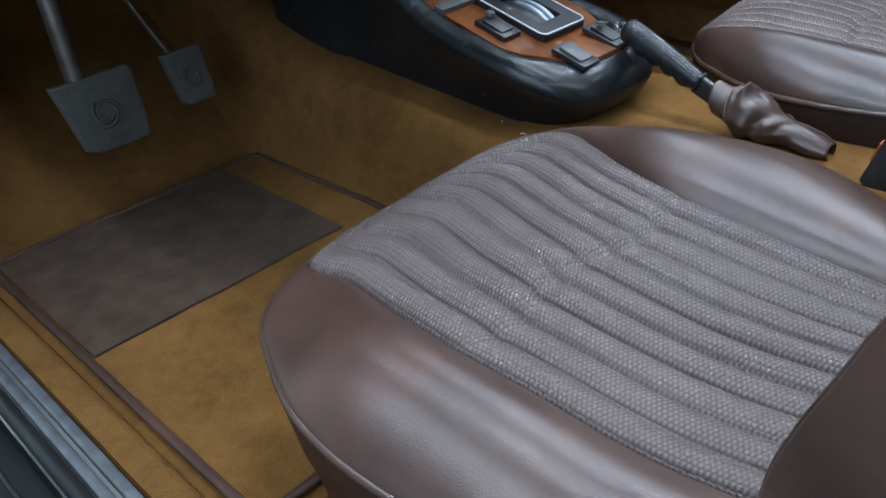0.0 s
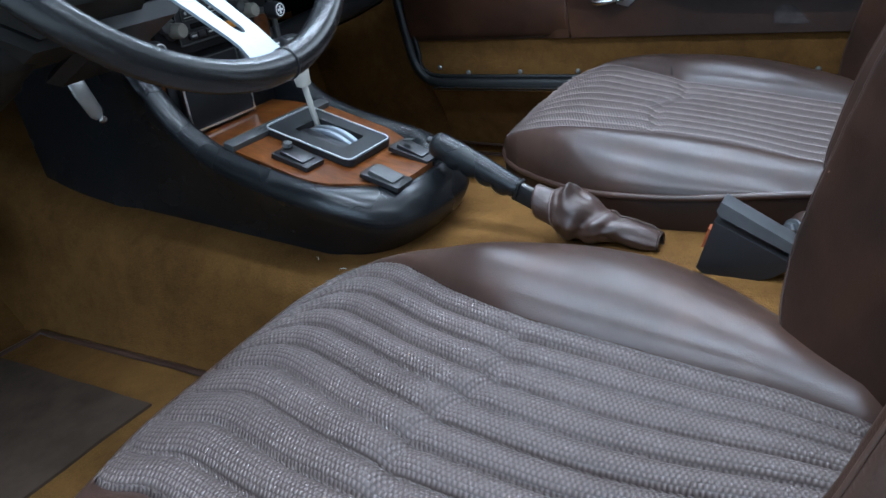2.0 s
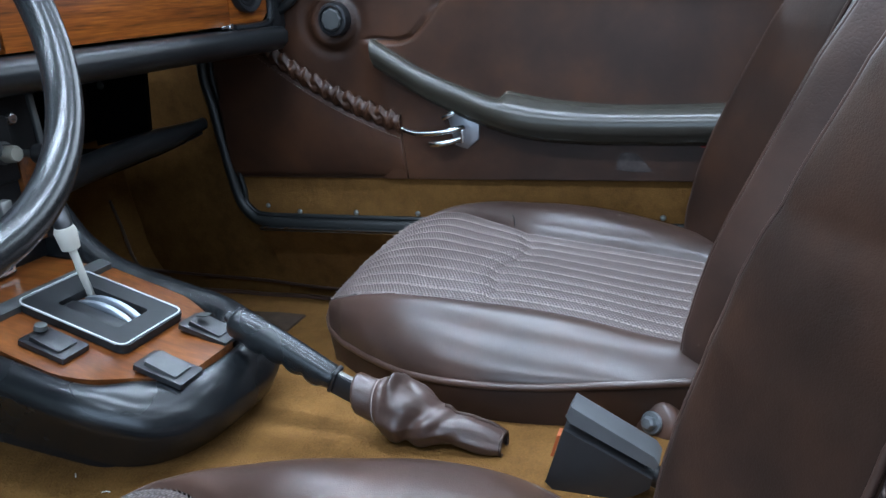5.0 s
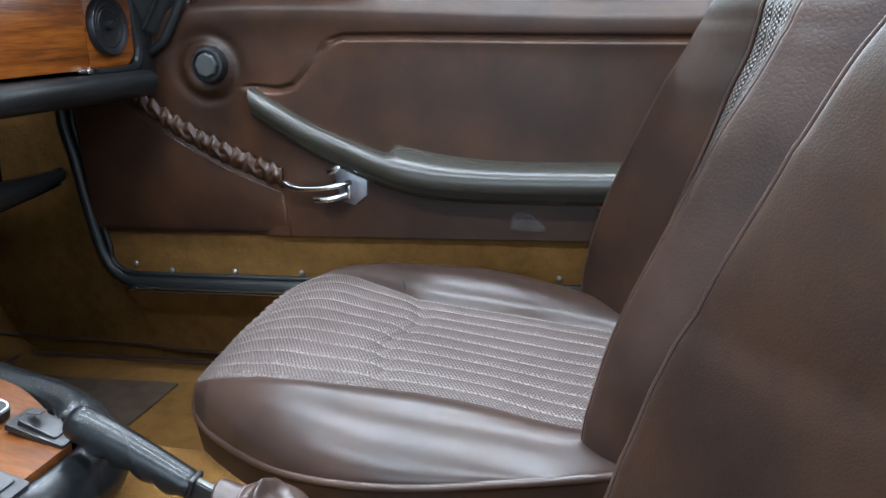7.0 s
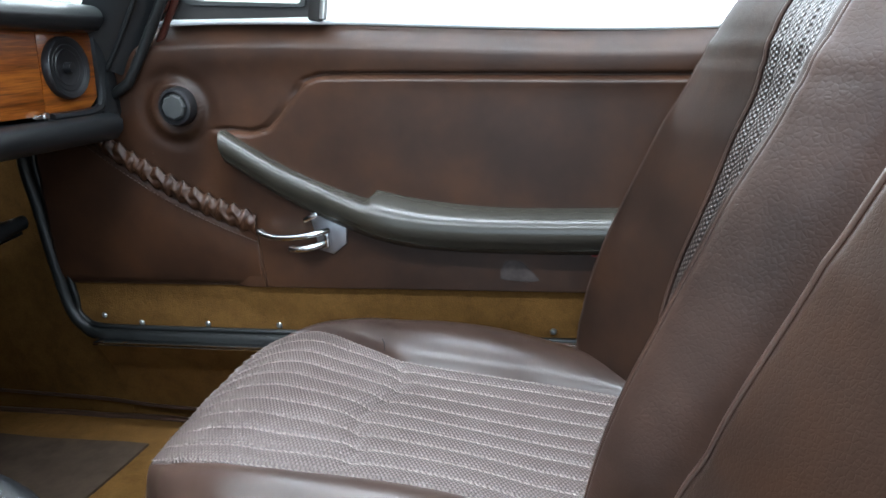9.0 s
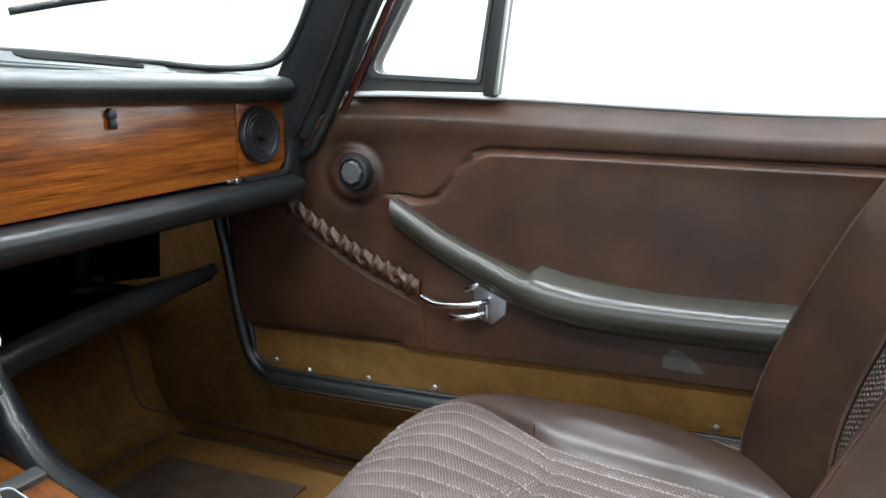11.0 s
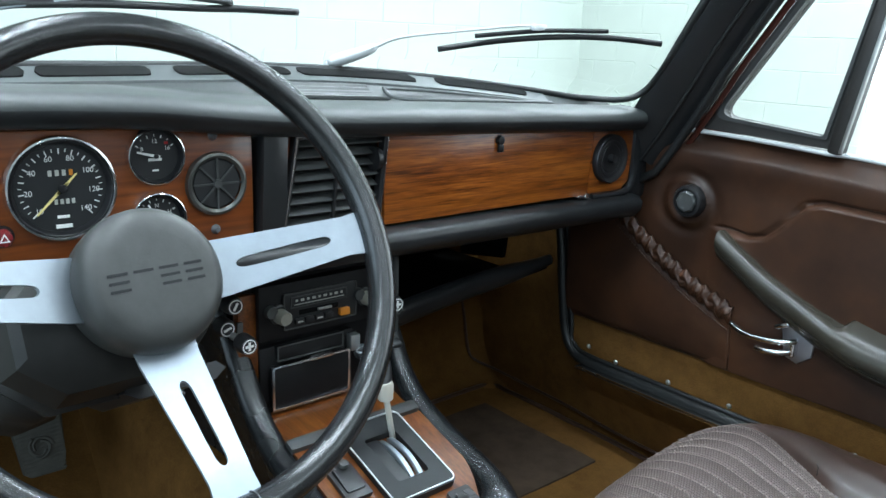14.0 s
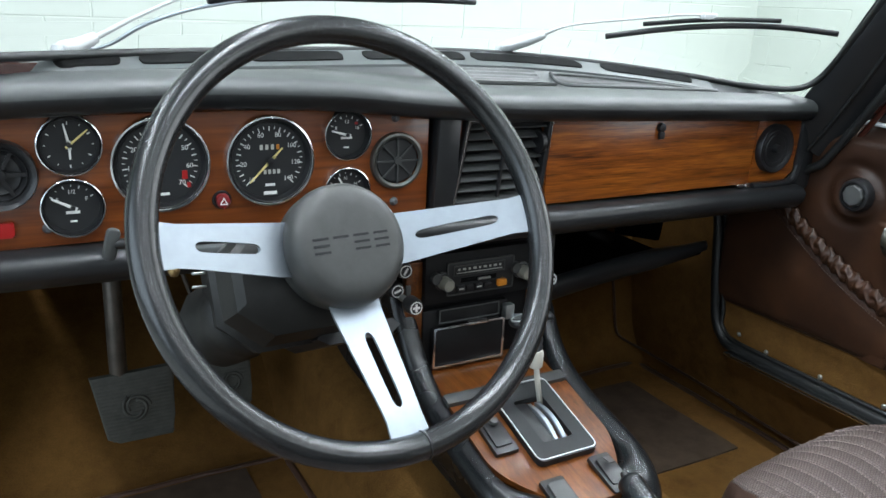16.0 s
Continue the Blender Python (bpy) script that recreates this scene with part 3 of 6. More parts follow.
def seat(name, c, b, label):
    """A bucket seat: c the measures of its cushion, b those of its backrest."""
    th = thing(name, (c["x"], -0.6, 0.0), label, "car seat", "front seats")
    ds = [0.565 * (i / 120) ** 1.3 for i in range(121)] + [0.575, 0.59, 0.61, 0.64]
    el, er = (lambda d: seam_at(d, c, True)), (lambda d: seam_at(d, c, False))
    pt = lambda u, d: cushion_point(u, min(d, 0.565), c) + Vector((0, -1, -0.5)) * max(0.0, d - 0.565)
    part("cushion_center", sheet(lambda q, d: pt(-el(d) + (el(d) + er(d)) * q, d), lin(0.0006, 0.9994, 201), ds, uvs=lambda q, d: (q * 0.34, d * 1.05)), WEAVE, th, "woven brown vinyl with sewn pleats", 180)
    for sgn, edge in ((-1, el), (1, er)):
        part("cushion_bolster", sheet(lambda q, d: pt(sgn * (edge(d) + (1 - edge(d)) * q), d), [1 - (1 - i / 40) ** 1.9 for i in range(41)], ds), c["hide"], th, "smooth worn brown leather", 180)
    rim = [pt(-1, d) for d in ds[::-1]] + [pt(u, 0) for u in lin(-1, 1, 40)][1:-1] + [pt(1, d) for d in ds]
    rim = [p + Vector((0, 0, -0.002)) for p in rim]
    for turns in range(14):
        rim = [rim[0]] + [(rim[k - 1] + rim[k] * 2 + rim[k + 1]) / 4 for k in range(1, len(rim) - 1)] + [rim[-1]]
    rows = [0.010] + [(k - 0.06) / PLEATS for k in range(1, PLEATS)] + [0.955, 0.992]
    for k in rows:
        line = [pt(-el(d) + (el(d) + er(d)) * k, d) + Vector((0, 0, 0.0012)) for d in [0.010 + 0.0066 * i for i in range(84)]]
        part("stitching", rope(line, 0.0040, c["thread"], 0.45), c["yarn"], th, "row of slanted stitches", 180)
    part("piping", tube(rim, 0.0042, 8), LEATHER_WORN, th, "raised brown piping", 180)
    mid = sum(rim, Vector()) / len(rim)
    sec = [[Vector((mid.x + (p.x - mid.x) * k, mid.y + (p.y - mid.y) * k, max(0.012, p.z + h))) for p in rim] for k, h in ((0.998, -0.002), (1.004, -0.02), (0.985, -0.06), (0.95, -0.11), (0.93, -0.3))]
    part("cushion_side", loft(sec, caps=False), LEATHER, th, "", 60)
    zs = lin(0.125, 0.80, 110)
    bp = lambda u, z: back_point(u, z, b)
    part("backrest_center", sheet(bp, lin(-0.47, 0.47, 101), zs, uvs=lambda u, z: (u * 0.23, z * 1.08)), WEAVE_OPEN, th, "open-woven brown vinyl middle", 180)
    for sgn in (-1, 1):
        part("backrest_bolster", sheet(lambda u, z: bp(sgn * u, z), lin(0.47, 1, 36), zs), LEATHER, th, "smooth brown leather", 180)
        part("backrest_side", sheet(lambda u, z: bp(sgn * u, z), lin(1, 2, 30), zs), CREASED, th, "creased brown leather side", 180)
        part("seam_piping", tube([bp(sgn * 0.475, z) + Vector((0, 0.003, 0)) for z in zs], 0.0026, 8, up=(0, 1, 0)), LEATHER_WORN, th, "pale worn piping beside the woven middle", 180)
        part("welt", tube([bp(sgn * 1.0, z) + Vector((sgn * 0.0005, 0.0006, 0)) for z in zs], 0.0015, 8, up=(0, 1, 0)), LEATHER_WORN, th, "pale worn welt along the crest", 180)
        part("backrest_piping", tube([bp(sgn * 2.0, z) for z in zs], 0.003, 8, up=(0, 1, 0)), LEATHER, th, "raised brown piping", 180)
    ring = [-2 + 4 * i / 120 for i in range(121)]
    foot = [bp(u, zs[0]) for u in ring]
    fm = sum(foot, Vector()) / len(foot)
    part("backrest_foot", loft([foot, [fm + (p - fm) * 0.9 + Vector((0, 0, -0.02)) for p in foot], [fm + (p - fm) * 0.1 + Vector((0, 0, -0.024)) for p in foot]], caps=False), LEATHER, th, "", 60)
    crest = [bp(u, zs[-1]) for u in ring]
    cm = sum(crest, Vector()) / len(crest)
    part("backrest_top", loft([crest, [cm + (p - cm) * 0.9 + Vector((0, -0.02, 0.03)) for p in crest], [cm + (p - cm) * 0.1 + Vector((0, -0.03, 0.04)) for p in crest]], caps=False), LEATHER, th, "", 60)
    part("backrest_shell", sheet(lambda k, z: bp(-2, z).lerp(bp(2, z), k) + Vector((0, -0.03 * math.sin(math.pi * k) ** 0.5, 0)), lin(0, 1, 24), zs), LEATHER, th, "", 60)
    return th


OUTLINE_AT = (0, 0.02, 0.05, 0.10, 0.16, 0.23, 0.30, 0.38, 0.46, 0.57)
SEAM_AT = (0, 0.03, 0.07, 0.12, 0.18, 0.25, 0.33, 0.42, 0.57)
HEIGHT_AT = (0.12, 0.22, 0.32, 0.44, 0.57)
BACK_WIDTH = [(0.12, 0.150), (0.155, 0.185), (0.19, 0.207), (0.23, 0.220), (0.30, 0.230), (0.45, 0.233), (0.60, 0.225), (0.70, 0.205), (0.80, 0.170)]
BACK_RECESS = [(0.12, 0.125), (0.19, 0.115), (0.27, 0.090), (0.45, 0.076), (0.55, 0.062), (0.63, 0.040), (0.80, 0.030)]
DRIVER_CUSHION = {"x": -0.3793, "yf": -0.2536, "zp": 0.1653, "tilt": -0.0382, "roll": 0.185, "yaw": 0.061, "bow": 0.0095, "pleat": 0.0125, "fold": 0.27, "thread": 0.0009, "yarn": THREAD_DULL, "hide": LEATHER_WORN,
                  "left": knots(OUTLINE_AT, (0.136, 0.233, 0.273, 0.297, 0.319, 0.328, 0.324, 0.317, 0.300, 0.272)),
                  "right": knots(OUTLINE_AT, (0.112, 0.174, 0.220, 0.258, 0.287, 0.315, 0.337, 0.334, 0.288, 0.198)),
                  "seam_left": knots(SEAM_AT, (0.887, 0.755, 0.646, 0.612, 0.601, 0.600, 0.593, 0.587, 0.571)),
                  "seam_right": knots(SEAM_AT, (0.950, 0.970, 0.902, 0.747, 0.582, 0.465, 0.426, 0.466, 0.613)),
                  "height": knots(HEIGHT_AT, (0.020, 0.025, 0.020, 0.009, 0.010)),
                  "crown_left": knots(HEIGHT_AT, (0.020, 0.023, 0.024, 0.024, 0.022)),
                  "crown_right": knots(HEIGHT_AT, (0.019, 0.028, 0.031, 0.025, 0.011))}
PASSENGER_CUSHION = {"x": 0.3321, "yf": -0.2573, "zp": 0.2019, "tilt": 0.036, "roll": 0.140, "yaw": 0.097, "bow": 0.0185, "pleat": 0.0050, "fold": 0.243, "thread": 0.0012, "yarn": THREAD, "hide": LEATHER_DARK,
                     "left": knots(OUTLINE_AT, (0.106, 0.153, 0.190, 0.226, 0.256, 0.271, 0.271, 0.257, 0.240, 0.206)),
                     "right": knots(OUTLINE_AT, (0.104, 0.152, 0.192, 0.226, 0.252, 0.273, 0.287, 0.290, 0.266, 0.216)),
                     "seam_left": knots(SEAM_AT, (0.922, 0.842, 0.760, 0.693, 0.621, 0.568, 0.564, 0.624, 0.749)),
                     "seam_right": knots(SEAM_AT, (0.915, 0.952, 0.907, 0.789, 0.619, 0.450, 0.413, 0.483, 0.637)),
                     "height": knots(HEIGHT_AT, (0.054, 0.041, 0.026, 0.000, -0.022)),
                     "crown_left": knots(HEIGHT_AT, (0.015, 0.017, 0.018, 0.019, 0.020)),
                     "crown_right": knots(HEIGHT_AT, (0.015, 0.026, 0.032, 0.028, 0.012))}
DRIVER_BACK = {"x": -0.362, "yaw": 0.075, "width": BACK_WIDTH, "recess": BACK_RECESS,
               "line": [(0.12, -0.790), (0.15, -0.762), (0.18, -0.748), (0.22, -0.750), (0.277, -0.762), (0.36, -0.788), (0.41, -0.806), (0.45, -0.826), (0.54, -0.867), (0.60, -0.901), (0.69, -0.962), (0.80, -1.06)]}
PASSENGER_BACK = {"x": 0.350, "yaw": 0.065, "width": BACK_WIDTH, "recess": BACK_RECESS,
                  "line": [(0.12, -0.765), (0.16, -0.730), (0.19, -0.720), (0.22, -0.718), (0.267, -0.726), (0.345, -0.749), (0.429, -0.786), (0.512, -0.826), (0.583, -0.866), (0.618, -0.886), (0.69, -0.938), (0.80, -1.03)]}
seat("bucket_seat", DRIVER_CUSHION, DRIVER_BACK, "brown leather driver seat with pleated woven vinyl middle")
seat("bucket_seat", PASSENGER_CUSHION, PASSENGER_BACK, "dark brown leather passenger seat with pleated woven vinyl middle")

# ---- dashboard ----
dash = thing("dashboard", (0, 0.1, 0.5), "walnut and black padded dashboard with round chrome-ringed gauges", "dashboard")


def scuttle_y(x):
    return 0.24 - 0.62 * (x + 0.02) ** 2


def scuttle_z(x):
    return 0.762 - 0.13 * (x + 0.05) ** 2 if x > -0.05 else 0.762 + 0.012 * (x + 0.05) ** 2


def lip_z(x):
    return spline(x, [(-0.75, 0.736), (-0.60, 0.741), (-0.45, 0.744), (-0.285, 0.739), (-0.13, 0.724), (0.0, 0.717), (0.3, 0.708), (0.62, 0.699)])


def dash_top(x, q):
    """From the lip's underside (0) over the pad to the screen (1)."""
    zl, ys, zs = lip_z(x), max(scuttle_y(x), 0.05), scuttle_z(x)
    pts = [(0.02, zl - 0.030), (-0.020, zl - 0.029), (-0.034, zl - 0.018), (-0.036, zl - 0.006), (-0.028, zl + 0.004), (-0.01, zl + 0.009), (0.03, zl + 0.012), (ys * 0.55, min(zl + 0.010, zs - 0.014)), (ys * 0.72, zs - 0.017), (ys, zs + 0.004)]
    return curve_at(curve([(x, a, b) for a, b in pts], 48), q)


part("top_pad", sheet(dash_top, lin(-0.74, 0.60, 90), lin(0.30, 1, 40)), DASH_BLACK, dash, "dull black padded top", 180)
part("padded_lip", sheet(dash_top, lin(-0.74, 0.60, 90), lin(0, 0.30, 24)), BLACK, dash, "glossy black rolled lip", 180)


def on_pad(x, k):
    """A spot on the pad, k of the way from the lip to the screen, just above it."""
    zl, ys, zs = lip_z(x), max(scuttle_y(x), 0.05), scuttle_z(x)
    return dash_top(x, 0.62 + 0.38 * k) + Vector((0, 0, 0.0015))


for x0, x1 in ((-0.70, -0.615), (-0.583, -0.510), (-0.488, -0.350), (-0.338, -0.188), (-0.153, -0.055), (-0.043, 0.026), (0.040, 0.240), (0.275, 0.43)):
    part("demister_slot", sheet(lambda a, k: on_pad(x0 + (x1 - x0) * a, 0.85 + 0.058 * k * min(1, 1e-3 + (1 - (abs(2 * a - 1)) ** (14 * (x1 - x0) / 0.1)) ** 0.5)) + Vector((0, 0, 0.004)), lin(0, 1, 41), lin(-1, 1, 5), thick=0.003), DARK, dash, "dark demister slot")
part("speaker_grille", sheet(lambda x, k: on_pad(x, k) + Vector((0, 0, 0.003 + 0.0012 * math.sin(k * 90))), lin(-0.06, 0.13, 20), lin(0.30, 0.66, 60), thick=0.004), PLASTIC_GREY, dash, "ribbed grey speaker grille", 30)
part("top_tray", sheet(lambda x, k: on_pad(x, k) + Vector((0, 0, 0.001)), lin(0.16, 0.44, 24), lin(0.30, 0.64, 6), thick=0.002), PLASTIC, dash, "shallow black tray in the pad")

part("tray_rim", tube([on_pad(0.16, k) for k in lin(0.30, 0.64, 8)] + [on_pad(x, 0.64) for x in lin(0.16, 0.44, 20)][1:] + [on_pad(0.44, k) for k in lin(0.64, 0.30, 8)][1:] + [on_pad(x, 0.30) for x in lin(0.44, 0.16, 20)][1:-1], 0.0035, 8, closed=True), DASH_BLACK, dash, "raised rim of the tray", 180)
part("screen_strip", sheet(lambda x, k: on_pad(x, k) + Vector((0, 0, 0.002)), lin(-0.72, 0.46, 60), lin(0.72, 0.97, 8), thick=0.004), STRIP, dash, "strip that holds the demister slots, greyed for its reflection")


def face_at(x, z, y=0.0):
    """Pose with +z towards the seats, x to the right of the car, y up."""
    return Matrix(((1, 0, 0, x), (0, 0, -1, y), (0, 1, 0, z), (0, 0, 0, 1)))


part("fascia_driver", slab([(-0.53 / 2, -0.070), (0.262, -0.070), (0.262, 0.058), (0.22, 0.067), (0.0, 0.072), (-0.265, 0.072)], face_at(-0.405, 0.639, 0.02), 0.020, 0.002), WOOD_DRIVER, dash, "reddish varnished walnut fascia")
part("wood_panel", slab([(-0.052, -0.066), (-0.060, -0.066), (-0.042, 0.066), (-0.034, 0.066)][::-1], face_at(-0.052, 0.632, 0.016), 0.016, 0.002), WOOD_DRIVER, dash)
part("glovebox_lid", slab([(0.052, -0.0655), (0.490, -0.0655), (0.496, 0.061), (0.052, 0.064)], face_at(0.0, 0.6265, 0.016), 0.020, 0.0025), WOOD, dash, "varnished walnut glovebox lid")
part("end_panel", slab([(0.4925, -0.0655), (0.585, -0.065), (0.606, -0.05), (0.612, 0.045), (0.604, 0.058), (0.4985, 0.061)], face_at(0.0, 0.6265, 0.016), 0.018, 0.002), WOOD, dash, "walnut end panel round the side vent")
part("edge_trim", tube(curve([(0.50, -0.003, 0.556), (0.59, -0.003, 0.557), (0.613, -0.003, 0.575), (0.620, -0.003, 0.63), (0.618, -0.003, 0.68), (0.60, -0.004, 0.692)], 40), 0.007, 8, up=(0, 1, 0)), BLACK, dash, "black edge moulding")
part("divider", slab([(-0.021, -0.078), (0.016, -0.078), (0.020, 0.072), (-0.015, 0.072)], face_at(-0.118, 0.640, 0.024), 0.036, 0.006), BLACK, dash, "black padded divider")


def rail_ring(x):
    zt = linear(x, [(-0.75, 0.573), (-0.12, 0.563), (0.10, 0.560), (0.62, 0.556)])
    ring = [(0.06, zt), (0.0, zt - 0.002), (-0.022, zt - 0.005), (-0.032, zt - 0.014), (-0.030, zt - 0.030), (-0.018, zt - 0.043), (0.02, zt - 0.048), (0.06, zt - 0.046)]
    return [(x, a, b) for a, b in ring]


part("lower_rail", loft([rail_ring(x) for x in lin(-0.74, 0.615, 40)]), BLACK, dash, "black padded lower rail", 60)
part("end_cap", rbox((0.632, 0.055, 0.62), (0.05, 0.13, 0.16), 0.012), BLACK, dash)
# Filler behind the fascia, near-black as the shade inside the dash.
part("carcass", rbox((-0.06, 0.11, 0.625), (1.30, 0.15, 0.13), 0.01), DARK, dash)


def digits(parent, cx, cz, y, r, a0, a1, texts, size):
    for k, s in enumerate(texts):
        a = radians(a0 + (a1 - a0) * k / max(1, len(texts) - 1))
        lettering(parent, s, cx + r * math.cos(a), y, cz + r * math.sin(a), size, WHITE_PRINT)


def lettering(parent, text, x, y, z, size, mat, turn=None):
    c = bpy.data.curves.new("lettering", "FONT")
    c.body, c.size, c.align_x, c.align_y = text, size, "CENTER", "CENTER"
    tmp = bpy.data.objects.new("tmp", c)
    me = bpy.data.meshes.new_from_object(tmp)
    bm = bmesh.new()
    bm.from_mesh(me)
    bpy.data.objects.remove(tmp)
    bpy.data.meshes.remove(me)
    bpy.data.curves.remove(c)
    bmesh.ops.transform(bm, matrix=turn if turn is not None else face_at(x, z, y), verts=bm.verts)
    part("lettering", bm, mat, parent, "", 0)


def gauge(name, cx, cz, r, label, ticks, a0, a1, texts, needles, size, extra=()):
    g = part(name, lathe([(r * 0.885, 0.002), (r * 0.905, 0.008), (r * 0.935, 0.011), (r * 0.97, 0.0105), (r * 0.995, 0.006), (r, -0.004), (r * 0.9, -0.006)], face_at(cx, cz, 0.0), 56), CHROME, dash, label)
    yf = -0.0015
    part("gauge_face", lathe([(0, 0.0), (r * 0.89, 0.0), (r * 0.89, -0.001), (0, -0.001)], face_at(cx, cz, yf), 48), GAUGE_BLACK, g, "black dial")
    part("black_rim", lathe([(r * 0.90, -0.002), (r * 0.905, 0.0075), (r * 0.885, 0.0085), (r * 0.82, 0.0015), (r * 0.82, -0.002)], face_at(cx, cz, 0.0), 48), PLASTIC, g)
    marks = []
    for k in range(ticks):
        a = radians(a0 + (a1 - a0) * k / (ticks - 1))
        big = k % 2 == 0
        ln = r * (0.10 if big else 0.06)
        marks.append(rbox((0, 0, 0), (ln, 0.0012 if big else 0.0008, 0.0006), 0, turn=None))
        bmesh.ops.transform(marks[-1], matrix=face_at(cx, cz, yf - 0.001) @ rot(0, 0, math.degrees(a)) @ Matrix.Translation((r * 0.74 - ln / 2, 0, 0)), verts=marks[-1].verts)
    part("scale", joined(*marks), WHITE_PRINT, g, "white scale marks", 0)
    digits(g, cx, cz, yf - 0.0012, r * (0.58 if r > 0.05 else 0.50), a0, a1, texts, size)
    for ang, ln, wd, mat in needles:
        m = face_at(cx, cz, yf - 0.004) @ rot(0, 0, ang)
        part("needle", slab([(-r * 0.14, -wd), (ln * r, -wd * 0.5), (ln * r, wd * 0.5), (-r * 0.14, wd)], m, 0.001), mat, g, "pale pointer", 0)
    part("needle_hub", lathe([(0, 0.003), (r * 0.07, 0.002), (r * 0.08, 0)], face_at(cx, cz, yf - 0.005), 16), PLASTIC, g)
    for bx, bz, bw, bh, mat in extra:
        part("dial_print", rbox((cx + bx, yf - 0.001, cz + bz), (bw, 0.0008, bh), 0), mat, g, "", 0)
    return g


NW = WHITE_PRINT
gauge("speedometer", -0.361, 0.651, 0.0555, "large black speedometer with a chrome ring", 29, 225, -45, ("10", "20", "40", "60", "80", "100", "120", "140"), [(225, 0.66, 0.0016, NEEDLE), (45, 0.38, 0.0016, NEEDLE)], 0.0080,
      [(-0.010 + 0.0068 * k, 0.016, 0.0036, 0.0060, AMBER if k == 3 else GREY_PRINT) for k in range(4)] + [(-0.006 + 0.0056 * k, -0.014, 0.0032, 0.0052, GREY_PRINT) for k in range(4)] + [(0, -0.030, 0.012, 0.003, NW), (0, -0.040, 0.016, 0.004, NW)])
gauge("tachometer", -0.487, 0.654, 0.0555, "large black tachometer with a chrome ring", 29, 225, -45, ("0", "10", "20", "30", "40", "50", "60", "70"), [(222, 0.66, 0.0014, NEEDLE)], 0.0080,
      [(0.026, -0.014, 0.006, 0.010, RED), (0.030, -0.026, 0.004, 0.006, RED), (0, -0.035, 0.016, 0.003, NW)])
gauge("clock", -0.579, 0.680, 0.0335, "small black clock with a chrome ring", 12, 90, -240, ("12", "3", "6", "9"), [(100, 0.70, 0.0016, NW), (270, 0.45, 0.0018, NW), (40, 0.75, 0.0014, NEEDLE)], 0.0001)
gauge("fuel_gauge", -0.581, 0.612, 0.0335, "small black fuel gauge with a chrome ring", 7, 150, 30, ("E", "1/2", "F"), [(152, 0.70, 0.0018, NW)], 0.0065, [(0, -0.006, 0.014, 0.003, NW), (0, -0.016, 0.007, 0.002, NW)])
gauge("volt_gauge", -0.262, 0.678, 0.0325, "small black voltmeter with a chrome ring", 7, 150, 30, ("8", "12", "16"), [(165, 0.66, 0.0018, NW)], 0.0065, [(0, -0.004, 0.015, 0.003, NW), (0, -0.016, 0.007, 0.002, NW), (0.013, 0.014, 0.004, 0.003, RED)])
gauge("temperature_gauge", -0.263, 0.606, 0.0325, "small black temperature gauge with a chrome ring", 7, 150, 30, ("C", "N", "H"), [(120, 0.66, 0.0018, NW)], 0.0065)

warn = part("warning_lamp_panel", lathe([(0, 0.002), (0.028, 0.002), (0.030, 0.0), (0.030, -0.004), (0, -0.004)], face_at(-0.191, 0.641, -0.002), 40), GAUGE_BLACK, dash, "round cluster of eight dark warning lamps")
part("ring", lathe([(0.030, 0.003), (0.0335, 0.0055), (0.0365, 0.0045), (0.038, -0.004), (0.030, -0.002)], face_at(-0.191, 0.641, -0.002), 48), RING_GREY, warn, "dark grey metal ring")
for k in range(8):
    m = face_at(-0.191, 0.641, -0.0045) @ rot(0, 0, 45 * k + 0)
    part("spoke", slab([(0.004, -0.0011), (0.030, -0.0011), (0.030, 0.0011), (0.004, 0.0011)], m, 0.002), PLASTIC_GREY, warn)
part("center_disc", lathe([(0, 0.003), (0.005, 0.003), (0.006, 0)], face_at(-0.191, 0.641, -0.005), 20), PLASTIC_GREY, warn)


def eyeball_vent(cx, cz, r, y, blades):
    edge = 0.014 if blades else 0.007
    v = part("side_vent", lathe([(r, -0.006), (r, edge * 0.7), (r * 0.96, edge), (r * 0.84, edge * 0.75), (r * 0.78, -0.012), (r * 0.9, -0.014)], face_at(cx, cz, y), 44), PLASTIC, dash, "round black swivelling air vent")
    part("vent_bowl", lathe([(r * 0.86, edge * 0.8), (r * 0.76, edge * 0.45), (r * 0.72, edge * 0.55), (r * 0.60, 0.0022), (r * 0.56, 0.0034), (r * 0.40, 0.0010), (0, 0.0010)], face_at(cx, cz, y), 36), PLASTIC, v, "dark stepped inner bowl")
    for k in range(blades):
        part("blade", slab([(-r * 0.72, -0.002), (r * 0.72, -0.002), (r * 0.72, 0.002), (-r * 0.72, 0.002)], face_at(cx, cz, y - 0.002) @ rot(0, 0, 60 * k), 0.005), PLASTIC, v)
    part("vent_knob", lathe([(0, 0.012), (0.007, 0.011), (0.008, -0.004), (0, -0.004)], face_at(cx, cz, y), 20), PLASTIC, v)


eyeball_vent(-0.648, 0.652, 0.037, -0.002, 3)
eyeball_vent(0.541, 0.622, 0.043, -0.007, 0)

vent = part("center_vent", frame_slab([(-0.090, 0.063), (0.054, 0.061), (0.040, -0.064), (-0.110, -0.058)], [(-0.084, 0.057), (0.047, 0.055), (0.034, -0.058), (-0.103, -0.052)], face_at(0.0, 0.630, 0.002), 0.012), PLASTIC, dash, "black louvred centre vent with a bright edge")
part("bright_edge", frame_slab([(-0.089, 0.062), (0.053, 0.060), (0.0395, -0.063), (-0.109, -0.057)], [(-0.087, 0.060), (0.051, 0.058), (0.0375, -0.061), (-0.107, -0.055)], face_at(0.0, 0.630, -0.0105), 0.002), CHROME, vent)
